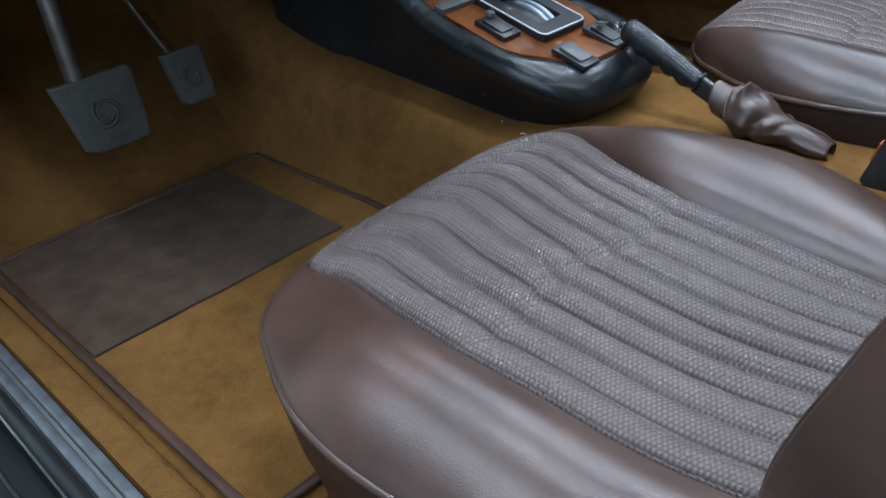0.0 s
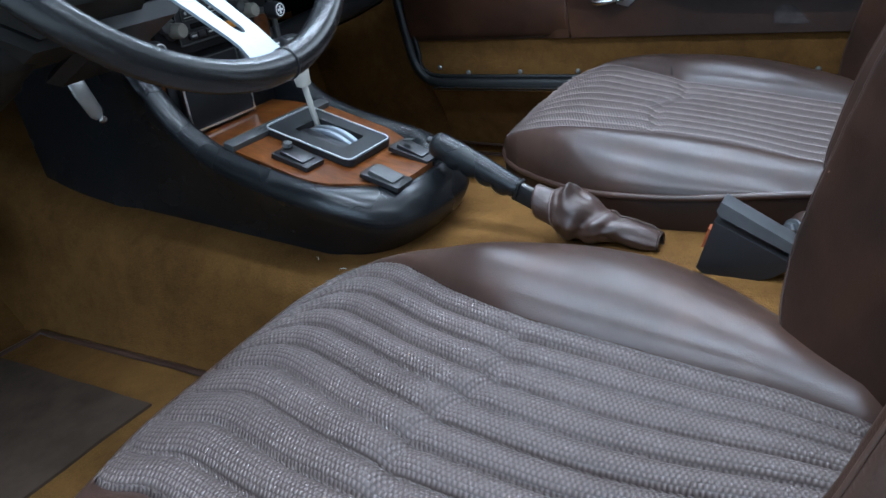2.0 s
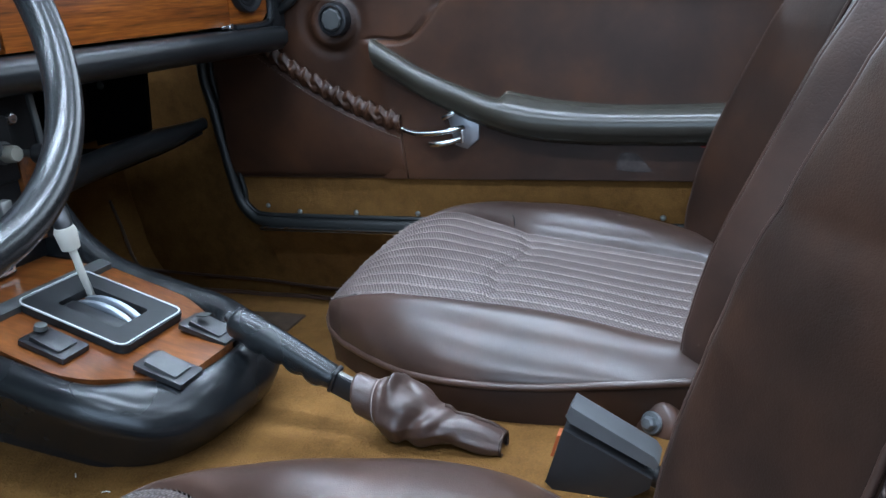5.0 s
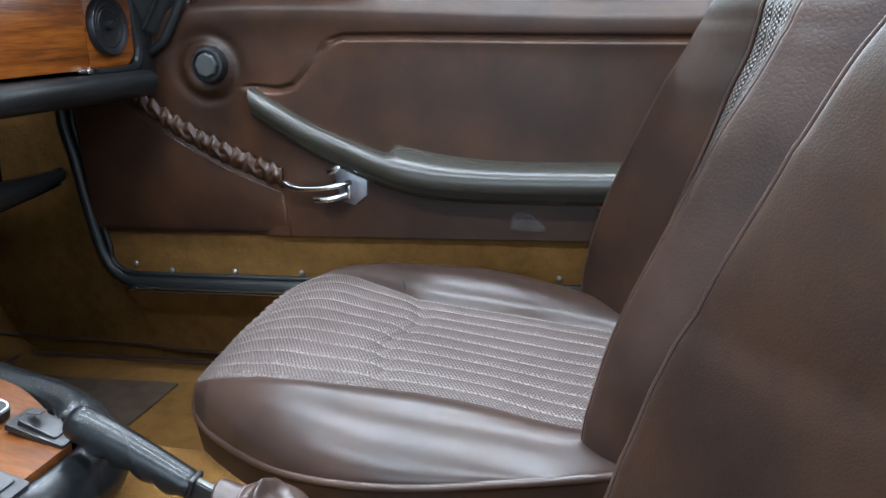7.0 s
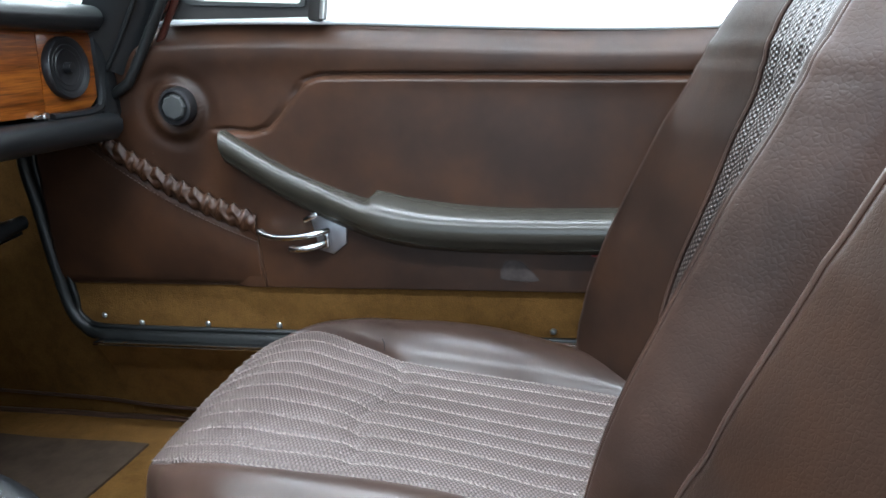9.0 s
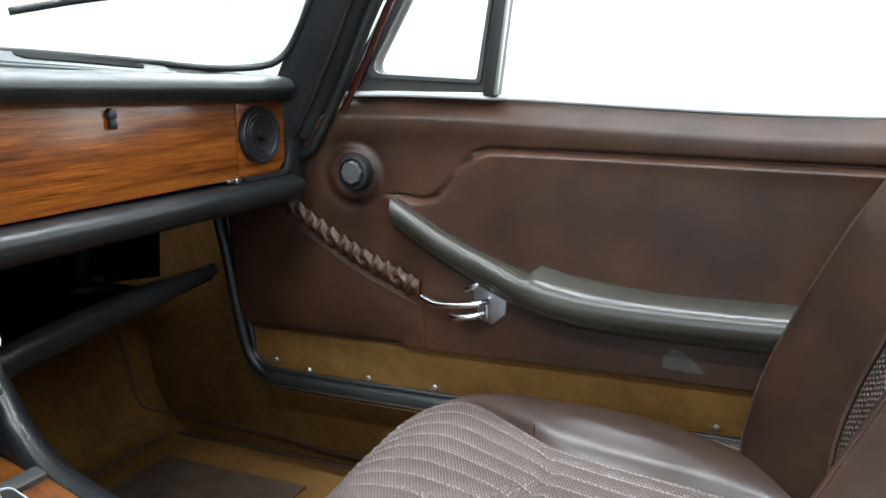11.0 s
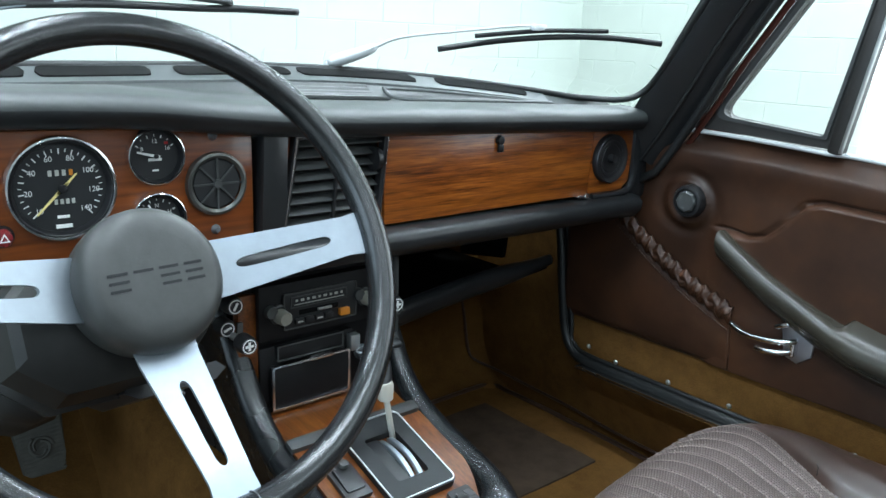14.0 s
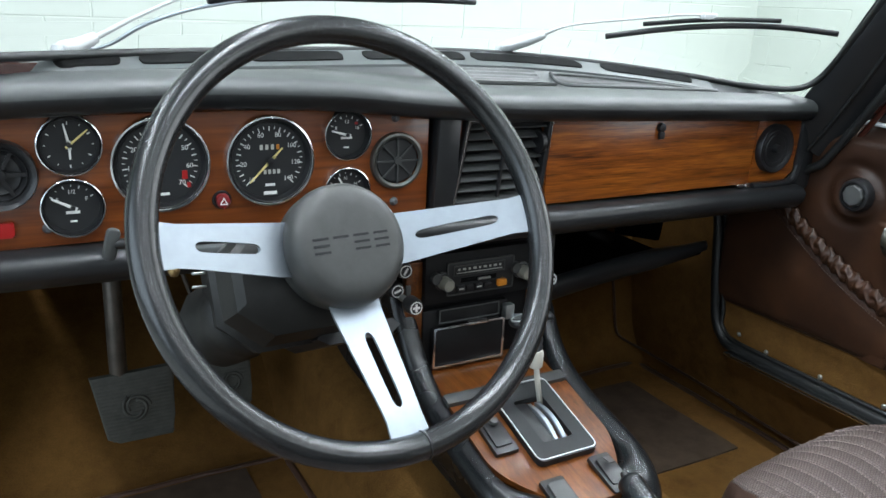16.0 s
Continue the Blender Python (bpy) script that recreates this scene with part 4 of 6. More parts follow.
part("vent_back", slab([(-0.088, 0.060), (0.050, 0.058), (0.037, -0.060), (-0.107, -0.054)], face_at(0.0, 0.630, 0.016), 0.002), DARK, vent)
for k in range(8):
    z = 0.052 - 0.0145 * k
    x0, x1 = -0.085 - 0.0022 * k, 0.046 - 0.0018 * k
    part("louvre", rbox(((x0 + x1) / 2, 0.002, 0.630 + z), (x1 - x0, 0.018, 0.0022), 0.0008, turn=rot(28, 0, 0)), PLASTIC_GREY, vent)
part("vent_bar", rbox((-0.028, -0.006, 0.632), (0.004, 0.006, 0.105), 0.001, turn=rot(0, 6, 0)), PLASTIC, vent)
part("thumb_wheel", lathe([(0, 0.004), (0.015, 0.004), (0.016, 0.0), (0.016, -0.004), (0, -0.004)], Matrix.Translation((0.034, -0.006, 0.656)) @ rot(0, 90, 0), 28), PLASTIC, vent)

haz = part("hazard_switch", slab(round_rect(0.015, 0.017, 0.006), face_at(-0.420, 0.607, 0.0) @ rot(0, 0, 8), 0.012, 0.003), RED_DARK, dash, "red hazard switch")
part("switch_base", lathe([(0.0105, 0.0), (0.0115, 0.002), (0.0100, 0.005), (0.006, 0.005)], face_at(-0.420, 0.607, 0.0), 28), PLASTIC, haz, "round dark base", 40)
part("triangle", frame_slab([(-0.005, -0.004), (0.005, -0.004), (0, 0.005)], [(-0.003, -0.0028), (0.003, -0.0028), (0, 0.0028)], face_at(-0.420, 0.607, -0.0122), 0.0006), WHITE_PRINT, haz, "", 0)
part("red_button", slab(round_rect(0.026, 0.016, 0.003), face_at(-0.652, 0.592, 0.0), 0.006, 0.002), RED, dash, "red button")
for kx, kz in ((-0.607, 0.590), (-0.193, 0.697), (-0.193, 0.586)):
    part("small_knob", lathe([(0, 0.007), (0.003, 0.0065), (0.004, 0.003), (0.006, 0.0), (0, 0)], face_at(kx, kz, 0.0), 20), DULL, dash, "small metal knob")
lock = part("glovebox_lock", lathe([(0, 0.008), (0.0065, 0.007), (0.008, 0.0), (0, 0)], face_at(0.268, 0.668, -0.003), 24), PLASTIC, dash, "black round lock")
part("lock_tab", rbox((0.268, -0.008, 0.656), (0.011, 0.006, 0.012), 0.002), PLASTIC, lock)
part("glovebox_hinge", joined(rbox((0.475, -0.006, 0.5605), (0.030, 0.006, 0.006), 0.002), lathe([(0, 0.004), (0.005, 0.003), (0.006, 0)], face_at(0.483, 0.5605, -0.008), 16)), CHROME, dash, "small chrome hinge")

# Added sheet that stands for the shade under the driver side.
part("under_dash_shade", rbox((-0.49, 0.40, 0.515), (0.52, 0.50, 0.02), 0.004), DARK, dash, "near-black sheet for the shade under the driver side")

# ---- parcel shelf under the dash ----
shelf = thing("parcel_shelf", (0.35, 0.2, 0.36), "black padded parcel shelf under the passenger dash", "shelf")
lip = curve([(0.085, 0.085, 0.374), (0.185, 0.098, 0.382), (0.33, 0.125, 0.385), (0.44, 0.145, 0.384), (0.53, 0.16, 0.383), (0.605, 0.172, 0.385)], 40)
part("lip", tube(lip, [0.016 * (1 - 0.45 * smooth(0.55, 1.0, i / (len(lip) - 1))) for i in range(len(lip))], 14, flat=1.3), BLACK, shelf, "rounded black padded lip", 180)
# Tray, back and side are coloured near-black for the shade inside the shelf.
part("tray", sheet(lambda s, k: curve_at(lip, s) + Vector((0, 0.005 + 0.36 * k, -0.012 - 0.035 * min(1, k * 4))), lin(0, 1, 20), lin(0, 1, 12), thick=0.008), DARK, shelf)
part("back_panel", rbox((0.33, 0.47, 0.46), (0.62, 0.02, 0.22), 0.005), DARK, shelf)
part("shelf_shade", slab([(0.0, 0.0), (0.13, -0.02), (0.13, 0.15), (-0.02, 0.15)], Matrix.Translation((0.566, 0.27, 0.372)) @ rot(90, 0, 90), 0.012, 0.003), DARK, shelf, "near-black sheet for the shade beside the shelf")
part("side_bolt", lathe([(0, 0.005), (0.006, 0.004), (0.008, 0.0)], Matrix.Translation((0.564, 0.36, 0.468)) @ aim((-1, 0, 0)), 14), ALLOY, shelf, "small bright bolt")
# Added sheet that stands for the shade over the passenger footwell.
part("under_dash_shade", rbox((0.33, 0.29, 0.519), (0.58, 0.42, 0.014), 0.004), DARK, dash, "near-black sheet for the shade under the passenger side")

# ---- passenger door ----
door = thing("passenger_door", (0.66, -0.4, 0.2), "closed passenger door trimmed in brown vinyl and carpet", "car door")


def seam_z(y):
    """Height of the pressed line, from its front end back."""
    return linear(-y, [(0.10, 0.516), (0.183, 0.517), (0.225, 0.512), (0.25, 0.518), (0.27, 0.534), (0.297, 0.563), (0.317, 0.583), (0.34, 0.590), (0.454, 0.586), (0.70, 0.574), (0.84, 0.568), (1.3, 0.550)])


def door_x(y, z):
    x = 0.648
    s = seam_z(y)
    if y < -0.15:
        x -= 0.010 * smooth(-0.001, 0.008, s - z) * smooth(0.15, 0.20, -y)
        x += 0.007 * math.exp(-((z - s - 0.002) / 0.0028) ** 2) * smooth(0.15, 0.20, -y)
    top = 0.672 - 0.045 * smooth(0.1, 0.9, -y)
    x += 0.030 * smooth(top - 0.035, top + 0.01, z)
    x -= 0.006 * math.exp(-((z - (top - 0.04)) / 0.03) ** 2)
    r = math.hypot(y + 0.104, z - 0.551)
    x -= 0.008 * math.exp(-((r - 0.036) / 0.0085) ** 2)
    x += 0.003 * math.exp(-((r - 0.052) / 0.010) ** 2) - 0.004 * (1 - smooth(0.026, 0.034, r))
    x += 0.0012 * noise.noise((y * 7, z * 7, 0.5))
    return x


def door_top(y):
    return 0.674 - 0.050 * smooth(0.05, 0.95, -y)


def door_front(z):
    return linear(z, [(0.27, 0.150), (0.47, 0.168), (0.54, 0.06), (0.60, 0.0), (0.68, -0.085)])


part("panel", sheet(lambda q, k: (lambda z: (lambda y: (door_x(y, z), y, z))(door_front(z) + (-1.3 - door_front(z)) * q))(0.272 + (door_top(-1.3 * q) - 0.272) * k), [i / 180 for i in range(181)], lin(0, 1, 250), thick=0.02, back=(1, 0, 0)), LEATHER_DOOR, door, "", 180)
part("waist_trim", tube([(0.654 + 0.020 * smooth(0.33, 0.36, -y), y, door_top(y) + 0.003) for y in lin(-0.085, -1.3, 60)], 0.0040, 8), PALE_METAL, door, "thin bright strip along the top of the door", 180)
part("carpet_strip", sheet(lambda y, z: (0.650 + 0.002 * noise.noise((y * 20, z * 20, 0)), y, z), lin(0.150, -1.3, 60), lin(0.190, 0.275, 8), thick=0.02, back=(1, 0, 0)), CARPET, door, "golden-brown carpet along the foot of the door")
part("strip_edge", tube([(0.646, y, 0.274) for y in lin(0.15, -1.3, 30)], 0.0022, 6), LEATHER_DOOR, door, "", 180)
# gathered map pocket below the pressed line
P0, P1 = Vector((0.638, 0.060, 0.535)), Vector((0.638, -0.222, 0.376))


def pocket_line(s):
    return P0.lerp(P1, s) + Vector((0, 0, -0.016 * math.sin(math.pi * s)))


part("gathered_top", sheet(lambda s, k: pocket_line(s) + Vector((-0.004 - 0.008 * math.sin(math.pi * k) * (0.45 + 0.55 * abs(math.sin(s * 44 + 1.2 * math.sin(k * 5 + s * 30)))), 0, 0.014 - 0.034 * k + 0.003 * math.sin(s * 88))), lin(0, 1, 200), lin(0, 1, 14), thick=0.004, back=(1, 0, 0)), LEATHER_DOOR, door, "gathered and puckered vinyl strip", 180)
part("stitch_line", joined(*[rbox(pocket_line(s) + Vector((-0.005, 0, -0.030)), (0.0022, 0.0045, 0.0016), 0.0006, 1, turn=rot(30, 0, 0)) for s in lin(0.02, 0.98, 46)]), LEATHER_WORN, door, "row of pale stitches", 0)
part("pocket_panel", sheet(lambda q, k: (lambda p: (0.643 - 0.007 * math.sin(math.pi * min(1, k)) ** 0.5, p.y, p.z - 0.022 + (0.276 - (p.z - 0.022)) * k))(pocket_line(q)), lin(-0.33, 1, 60), lin(0, 1, 24), thick=0.004, back=(1, 0, 0)), LEATHER_DOOR, door, "flat brown pocket front", 180)
part("pocket_seam", tube([(0.637, -0.219 - 0.006 * k, 0.362 - 0.088 * k) for k in lin(0, 1, 8)], 0.002, 6), LEATHER_DOOR, door, "", 180)


def arm_ring(s):
    """Section of the armrest at s along it: front horn (0) to flat rest (1)."""
    y, z = curve_at(ARM_LINE, s).y, curve_at(ARM_LINE, s).z
    depth = 0.030 + 0.020 * smooth(0.30, 0.48, s)
    hgt = 0.019 + 0.003 * smooth(0.1, 0.5, s)
    back = 0.640
    rise = 0.018 * smooth(0.425, 0.450, s) * (1 - 0.5 * smooth(0.45, 0.75, s))
    k = max(0.03, 1 - (1 - min(1.0, s / 0.045)) ** 2.4) ** 0.5
    ring = [(back, z + hgt * 0.9 * k + rise), (back - depth * 0.55 * k, z + hgt * k + rise * 0.55), (back - depth * 0.85 * k, z + hgt * 0.8 * k), (back - depth * k, z + hgt * 0.2 * k), (back - depth * 0.97 * k, z - hgt * 0.5 * k), (back - depth * 0.88 * k, z - hgt * 0.62 * k), (back - depth * 0.86 * k, z - hgt * 0.8 * k), (back - depth * 0.55 * k, z - hgt * 1.45 * k), (back, z - hgt * 1.7 * k)]
    return [Vector((a, y, b)) for a, b in ring]


ARM_LINE = curve([(0, -0.182, 0.503), (0, -0.207, 0.487), (0, -0.28, 0.442), (0, -0.367, 0.404), (0, -0.454, 0.379), (0, -0.54, 0.370), (0, -0.65, 0.367), (0, -0.80, 0.366), (0, -1.05, 0.363)], 80)
part("armrest", loft([arm_ring((i / 130) ** 1.5) for i in range(131)]), ARM, door, "olive-grey moulded armrest", 60)
hnd = part("handle_plate", slab([(-0.030, -0.024), (-0.008, -0.031), (0.014, -0.014), (0.017, 0.018), (-0.009, 0.036), (-0.038, 0.034), (-0.040, 0.026)], Matrix(((0, 0, -1, 0.642), (-1, 0, 0, -0.350), (0, 1, 0, 0.358), (0, 0, 0, 1))), 0.008, 0.002), plain("satin_chrome", (0.42, 0.43, 0.46), 0.3, 0.9, 0.05, 40, 0), door, "six-sided chrome plate")
part("handle_lever", tube(curve([(0.628, -0.340, 0.366), (0.614, -0.325, 0.364), (0.610, -0.295, 0.360), (0.613, -0.258, 0.359), (0.622, -0.229, 0.366)], 24), 0.0065, 10, flat=0.8), CHROME, hnd, "curved chrome lever", 180)
part("lock_lever", tube(curve([(0.628, -0.338, 0.348), (0.616, -0.32, 0.344), (0.612, -0.298, 0.341), (0.615, -0.282, 0.341)], 16), 0.006, 10), CHROME, hnd, "short chrome lever", 180)
part("handle_block", rbox((0.628, -0.338, 0.355), (0.016, 0.008, 0.030), 0.003), CHROME, hnd)
part("catch", rbox((0.628, -0.316, 0.387), (0.018, 0.026, 0.009), 0.003, turn=rot(-25, 0, 0)), CHROME, hnd)
win = part("window_switch", lathe([(0.0295, -0.006), (0.0285, 0.005), (0.0265, 0.009), (0.0225, 0.0098), (0.0215, 0.006), (0, 0.006)], Matrix.Translation((0.630, -0.117, 0.556)) @ aim((-1, 0, 0)), 40), PLASTIC, door, "round black control knob")
part("knob_cap", lathe([(0, 0.0140), (0.0165, 0.0136), (0.0188, 0.0115), (0.0198, 0.005)], Matrix.Translation((0.630, -0.117, 0.556)) @ aim((-1, 0, 0)), 8), PLASTIC_GREY, win, "faceted grey cap", 20)
part("red_lens", rbox((0.622, -0.740, 0.340), (0.012, 0.03, 0.02), 0.003), RED_DARK, door, "small red marker lens")
# Soft three-cornered reflection on the vinyl, put in as a paler slab.
part("highlight_patch", slab([(-0.028, -0.012), (-0.006, -0.015), (0.018, -0.016), (0.030, -0.014), (0.018, 0.000), (0.004, 0.014), (-0.010, 0.017), (-0.020, 0.014), (-0.026, 0.002)], Matrix(((0, 0, -1, 0.6385), (-1, 0, 0, -0.622), (0, 1, 0, 0.303), (0, 0, 0, 1))), 0.0015, 0.0), plain("highlight_brown", (0.056, 0.043, 0.039), 0.25, 0, 0.35, 60), door, "soft light reflection painted on the door vinyl")
for y, z in ((0.108, 0.305), (0.085, 0.214), (0.015, 0.203), (-0.107, 0.204), (-0.233, 0.205), (-0.45, 0.206), (-0.668, 0.208)):
    part("screw", lathe([(0, 0.0035), (0.003, 0.003), (0.0052, 0.0)], Matrix.Translation((0.6475, y, z)) @ aim((-1, 0, 0)), 14), ALLOY, door, "small bright screw")
seal_run = curve([(0.640, 0.12, 0.66), (0.641, 0.178, 0.50), (0.642, 0.170, 0.40), (0.643, 0.155, 0.28), (0.643, 0.142, 0.222), (0.642, 0.120, 0.194), (0.640, 0.090, 0.184), (0.638, 0.0, 0.183)], 60) + [Vector((0.638, y, 0.183)) for y in lin(-0.1, -1.35, 12)]
structure("door_seal_right", tube(seal_run, 0.0105, 10, up=(1, 0, 0)), SEAL, "black rubber seal round the passenger door opening", 180)
structure("seal_lip", tube([p + Vector((0.003, -0.017 * smooth(0.19, 0.25, p.z), 0.013 * (1 - smooth(0.19, 0.25, p.z)))) for p in seal_run], 0.005, 8, up=(1, 0, 0)), SEAL, "thin inner lip of the door seal", 180)
structure("sill_trim", joined(rbox((0.6225, -0.62, 0.1760), (0.020, 1.42, 0.006), 0.002), *[rbox((0.6165, y, 0.1775), (0.007, 0.012, 0.006), 0.002) for y in (0.075, 0.03)]), CHROME, "narrow polished strip along the passenger sill")

structure("trim_rail", joined(rbox((0.6365, -0.72, 0.194), (0.007, 0.34, 0.004), 0.0012, turn=None), rbox((0.6135, -0.76, 0.186), (0.005, 0.22, 0.005), 0.0012), rbox((0.6045, -0.77, 0.183), (0.004, 0.20, 0.004), 0.001)), CHROME, "bright narrow rails on the sill beside the passenger seat")
structure("trim_channel", rbox((0.6255, -0.73, 0.187), (0.016, 0.36, 0.007), 0.002), SEAL, "black channel between the bright rails on the sill")

# ---- windscreen pillar, quarterlight and glass ----
GLASS = material("window_glass", lambda nt, node, put: (put("Base Color", (1, 1, 1, 1)), put("Roughness", 0.02), put("Transmission Weight", 1.0), put("IOR", 1.05), put("Specular IOR Level", 0.3)))
PILLAR = [Vector((0.622, 0.012, 0.640)), Vector((0.620, -0.030, 0.700)), Vector((0.606, -0.085, 0.775)), Vector((0.59, -0.135, 0.845)), Vector((0.56, -0.24, 0.98)), Vector((0.53, -0.33, 1.09))]
pl = curve(PILLAR, 40)
structure("pillar_right", loft([[p + Vector(q) for q in ((-0.022, 0.024, 0.010), (-0.018, 0.012, -0.004), (0.002, -0.012, -0.018), (0.018, -0.034, -0.034), (0.038, -0.042, -0.036), (0.045, -0.02, -0.01), (0.02, 0.03, 0.018))] for p in pl]), BLACK, "black padded windscreen pillar", 50)
structure("pillar_groove", tube([p + Vector((0.004, -0.022, -0.026)) for p in pl], 0.0035, 8), SEAL, "raised edge along the pillar trim", 180)
structure("pillar_seal", tube([Vector((0.634, 0.030, 0.555))] + [p + Vector((0.016, -0.048, -0.046)) for p in pl], 0.008, 8), SEAL, "black rubber seal beside the pillar", 180)
structure("pillar_skin", tube([p + Vector((0.036, -0.056, -0.050)) for p in pl], 0.006, 8), BODY_PAINT, "maroon painted outer pillar", 180)
structure("screen_surround", tube(curve([(x, scuttle_y(x) - 0.004, scuttle_z(x) + 0.004) for x in lin(-0.72, 0.52, 20)] + [(0.565, -0.005, 0.724), (0.588, -0.033, 0.742), (0.584, -0.072, 0.790), (0.568, -0.125, 0.860), (0.54, -0.225, 0.99), (0.51, -0.32, 1.10)], 120), 0.0055, 8), SEAL, "dark rubber along the foot of the windscreen", 180)


def screen(x, h):
    return Vector((x * (1 - 0.12 * h), scuttle_y(x) + 0.004 - 0.34 * h * 1.1, scuttle_z(x) + 0.34 * h))


ws = tagged(part("windscreen", sheet(screen, lin(-0.72, 0.60, 30), lin(0.01, 1.0, 10), thick=0.004, back=(0, 1, 0.5)), GLASS, None, "", 180), "clear curved windscreen glass", "windscreen", "", "structure")
ws.visible_shadow = False
ql = thing("quarterlight", (0.66, -0.22, 0.67), "fixed quarterlight in a dark rubber frame before the door glass", "car window")
SIDE = lambda x: Matrix(((0, 0, 1, x), (1, 0, 0, 0), (0, 1, 0, 0), (0, 0, 0, 1)))


def rounded(points, radii, n=6):
    """An outline with its corners rounded, n + 1 points a corner."""
    out = []
    for i, (p, r) in enumerate(zip(points, radii)):
        p, a, b = Vector(p), Vector(points[i - 1]), Vector(points[(i + 1) % len(points)])
        p0, p1 = p + (a - p).normalized() * r, p + (b - p).normalized() * r
        for k in range(n + 1):
            t = k / n
            out.append(tuple(p0 * (1 - t) ** 2 + p * 2 * t * (1 - t) + p1 * t * t))
    return out


GLASS_LINE = rounded([(-0.321, 0.691), (-0.140, 0.707), (-0.286, 0.925), (-0.368, 0.925)], (0.006, 0.028, 0.02, 0.02))
FRAME_LINE = rounded([(-0.338, 0.672), (-0.088, 0.683), (-0.268, 0.945), (-0.388, 0.945)], (0.004, 0.012, 0.02, 0.02))
part("frame", frame_slab(FRAME_LINE, GLASS_LINE, SIDE(0.655), 0.022), FRAME_RUBBER, ql, "dark rubber frame with a rounded front corner", 40)
part("inner_lip", frame_slab(rounded([(-0.327, 0.686), (-0.127, 0.7015), (-0.281, 0.931), (-0.373, 0.931)], (0.006, 0.030, 0.02, 0.02)), GLASS_LINE, SIDE(0.650), 0.005), PLASTIC_GREY, ql, "thin grey lip along the glass", 40)
part("rear_post", rbox((0.664, -0.363, 0.806), (0.030, 0.020, 0.284), 0.004, turn=rot(9.8, 0, 0)), FRAME_RUBBER, ql, "dark upright post")
part("post_strip", rbox((0.652, -0.374, 0.808), (0.008, 0.005, 0.284), 0.0015, turn=rot(9.8, 0, 0)), ALLOY, ql, "bright strip on the post")
part("corner_wedge", slab([(-0.095, 0.686), (-0.120, 0.700), (-0.108, 0.722)], SIDE(0.648), 0.006, 0.001), BODY_PAINT, ql, "small maroon corner of the frame")
qp = part("pane", slab([(y * 1.0, z) for y, z in GLASS_LINE], SIDE(0.664), 0.003), GLASS, ql, "clear pane", 0)
qp.visible_shadow = False

# ---- scuttle, bonnet and wipers ----
structure("scuttle_panel", sheet(lambda x, k: (x, scuttle_y(x) + 0.01 + 0.20 * k, scuttle_z(x) - 0.004 - 0.02 * k * k), lin(-0.76, 0.76, 30), lin(0, 1, 6), thick=0.01), BODY_PAINT, "maroon scuttle panel ahead of the windscreen", 60)
structure("bonnet", sheet(lambda x, k: (x, 0.42 + 1.25 * k, 0.700 - 0.06 * x * x - 0.12 * k * k), lin(-0.78, 0.78, 30), lin(0, 1, 20), thick=0.01), BODY_PAINT, "maroon bonnet reflecting the hall", 60)


def wiper(name, arm, blade, carrier, label, link=()):
    w = thing(name, arm[0], label, "windscreen wiper", "windscreen wipers")
    out = Vector((0, 0.012, 0.010))
    pts = curve([Vector(p) + out for p in arm], 30)
    n = len(pts)
    part("arm", tube(pts, [0.008 - 0.0046 * smooth(0.0, 0.5, i / n) for i in range(n)], 8, flat=0.6), PALE_METAL, w, "grey metal arm", 180)
    part("pivot", lathe([(0, 0.008), (0.007, 0.006), (0.009, 0.0), (0.009, -0.012), (0, -0.012)], Matrix.Translation(pts[0]), 20), PALE_METAL, w)
    b = curve([Vector(p) + out for p in blade], 24)
    part("blade", tube(b, 0.0055, 6), PLASTIC, w, "black rubber blade", 180)
    part("bridge", tube(curve([Vector(p) + out for p in carrier], 16), 0.0042, 6), PLASTIC, w, "", 180)
    part("joint", rbox(pts[-1], (0.03, 0.012, 0.010), 0.003), PALE_METAL, w)
    part("arm_head", tube(pts[:9], [0.010, 0.0125, 0.0135, 0.0135, 0.013, 0.012, 0.011, 0.010, 0.008], 12, flat=0.8), PALE_METAL, w, "chunky pale head of the arm", 180)
    if link:
        part("link_arm", tube(curve([Vector(p) + out for p in link], 30), 0.0034, 8, flat=0.7), STEEL, w, "thin second arm", 180)


wiper("wiper_right", [(0.114, 0.222, 0.762), (0.156, 0.183, 0.781), (0.197, 0.146, 0.804), (0.284, 0.096, 0.818), (0.357, 0.046, 0.829), (0.388, 0.029, 0.828)], [(0.265, 0.134, 0.788), (0.34, 0.078, 0.804), (0.415, 0.021, 0.814), (0.49, -0.035, 0.816), (0.559, -0.087, 0.810)], [(0.306, 0.091, 0.811), (0.396, 0.027, 0.823), (0.478, -0.040, 0.826)], "grey windscreen wiper with a black blade, parked on the glass")
wiper("wiper_left", [(-0.575, 0.052, 0.767), (-0.554, 0.062, 0.771), (-0.516, 0.065, 0.788), (-0.447, 0.068, 0.820), (-0.416, 0.076, 0.826), (-0.34, 0.102, 0.836), (-0.259, 0.133, 0.842)], [(-0.40, 0.095, 0.822), (-0.259, 0.133, 0.830), (-0.127, 0.161, 0.832), (-0.068, 0.163, 0.834), (0.024, 0.164, 0.834)], [(-0.33, 0.110, 0.838), (-0.2, 0.142, 0.846), (-0.08, 0.160, 0.841)], "grey two-armed windscreen wiper with black blade parked on the glass", [(-0.540, 0.079, 0.766), (-0.519, 0.083, 0.771), (-0.481, 0.081, 0.791), (-0.428, 0.088, 0.809), (-0.362, 0.104, 0.822), (-0.30, 0.122, 0.832), (-0.259, 0.133, 0.838)])

# ---- centre console ----
console = thing("center_console", (0, -0.1, 0.16), "black vinyl console with wood inlay and gear selector", "console")
CX = -0.012


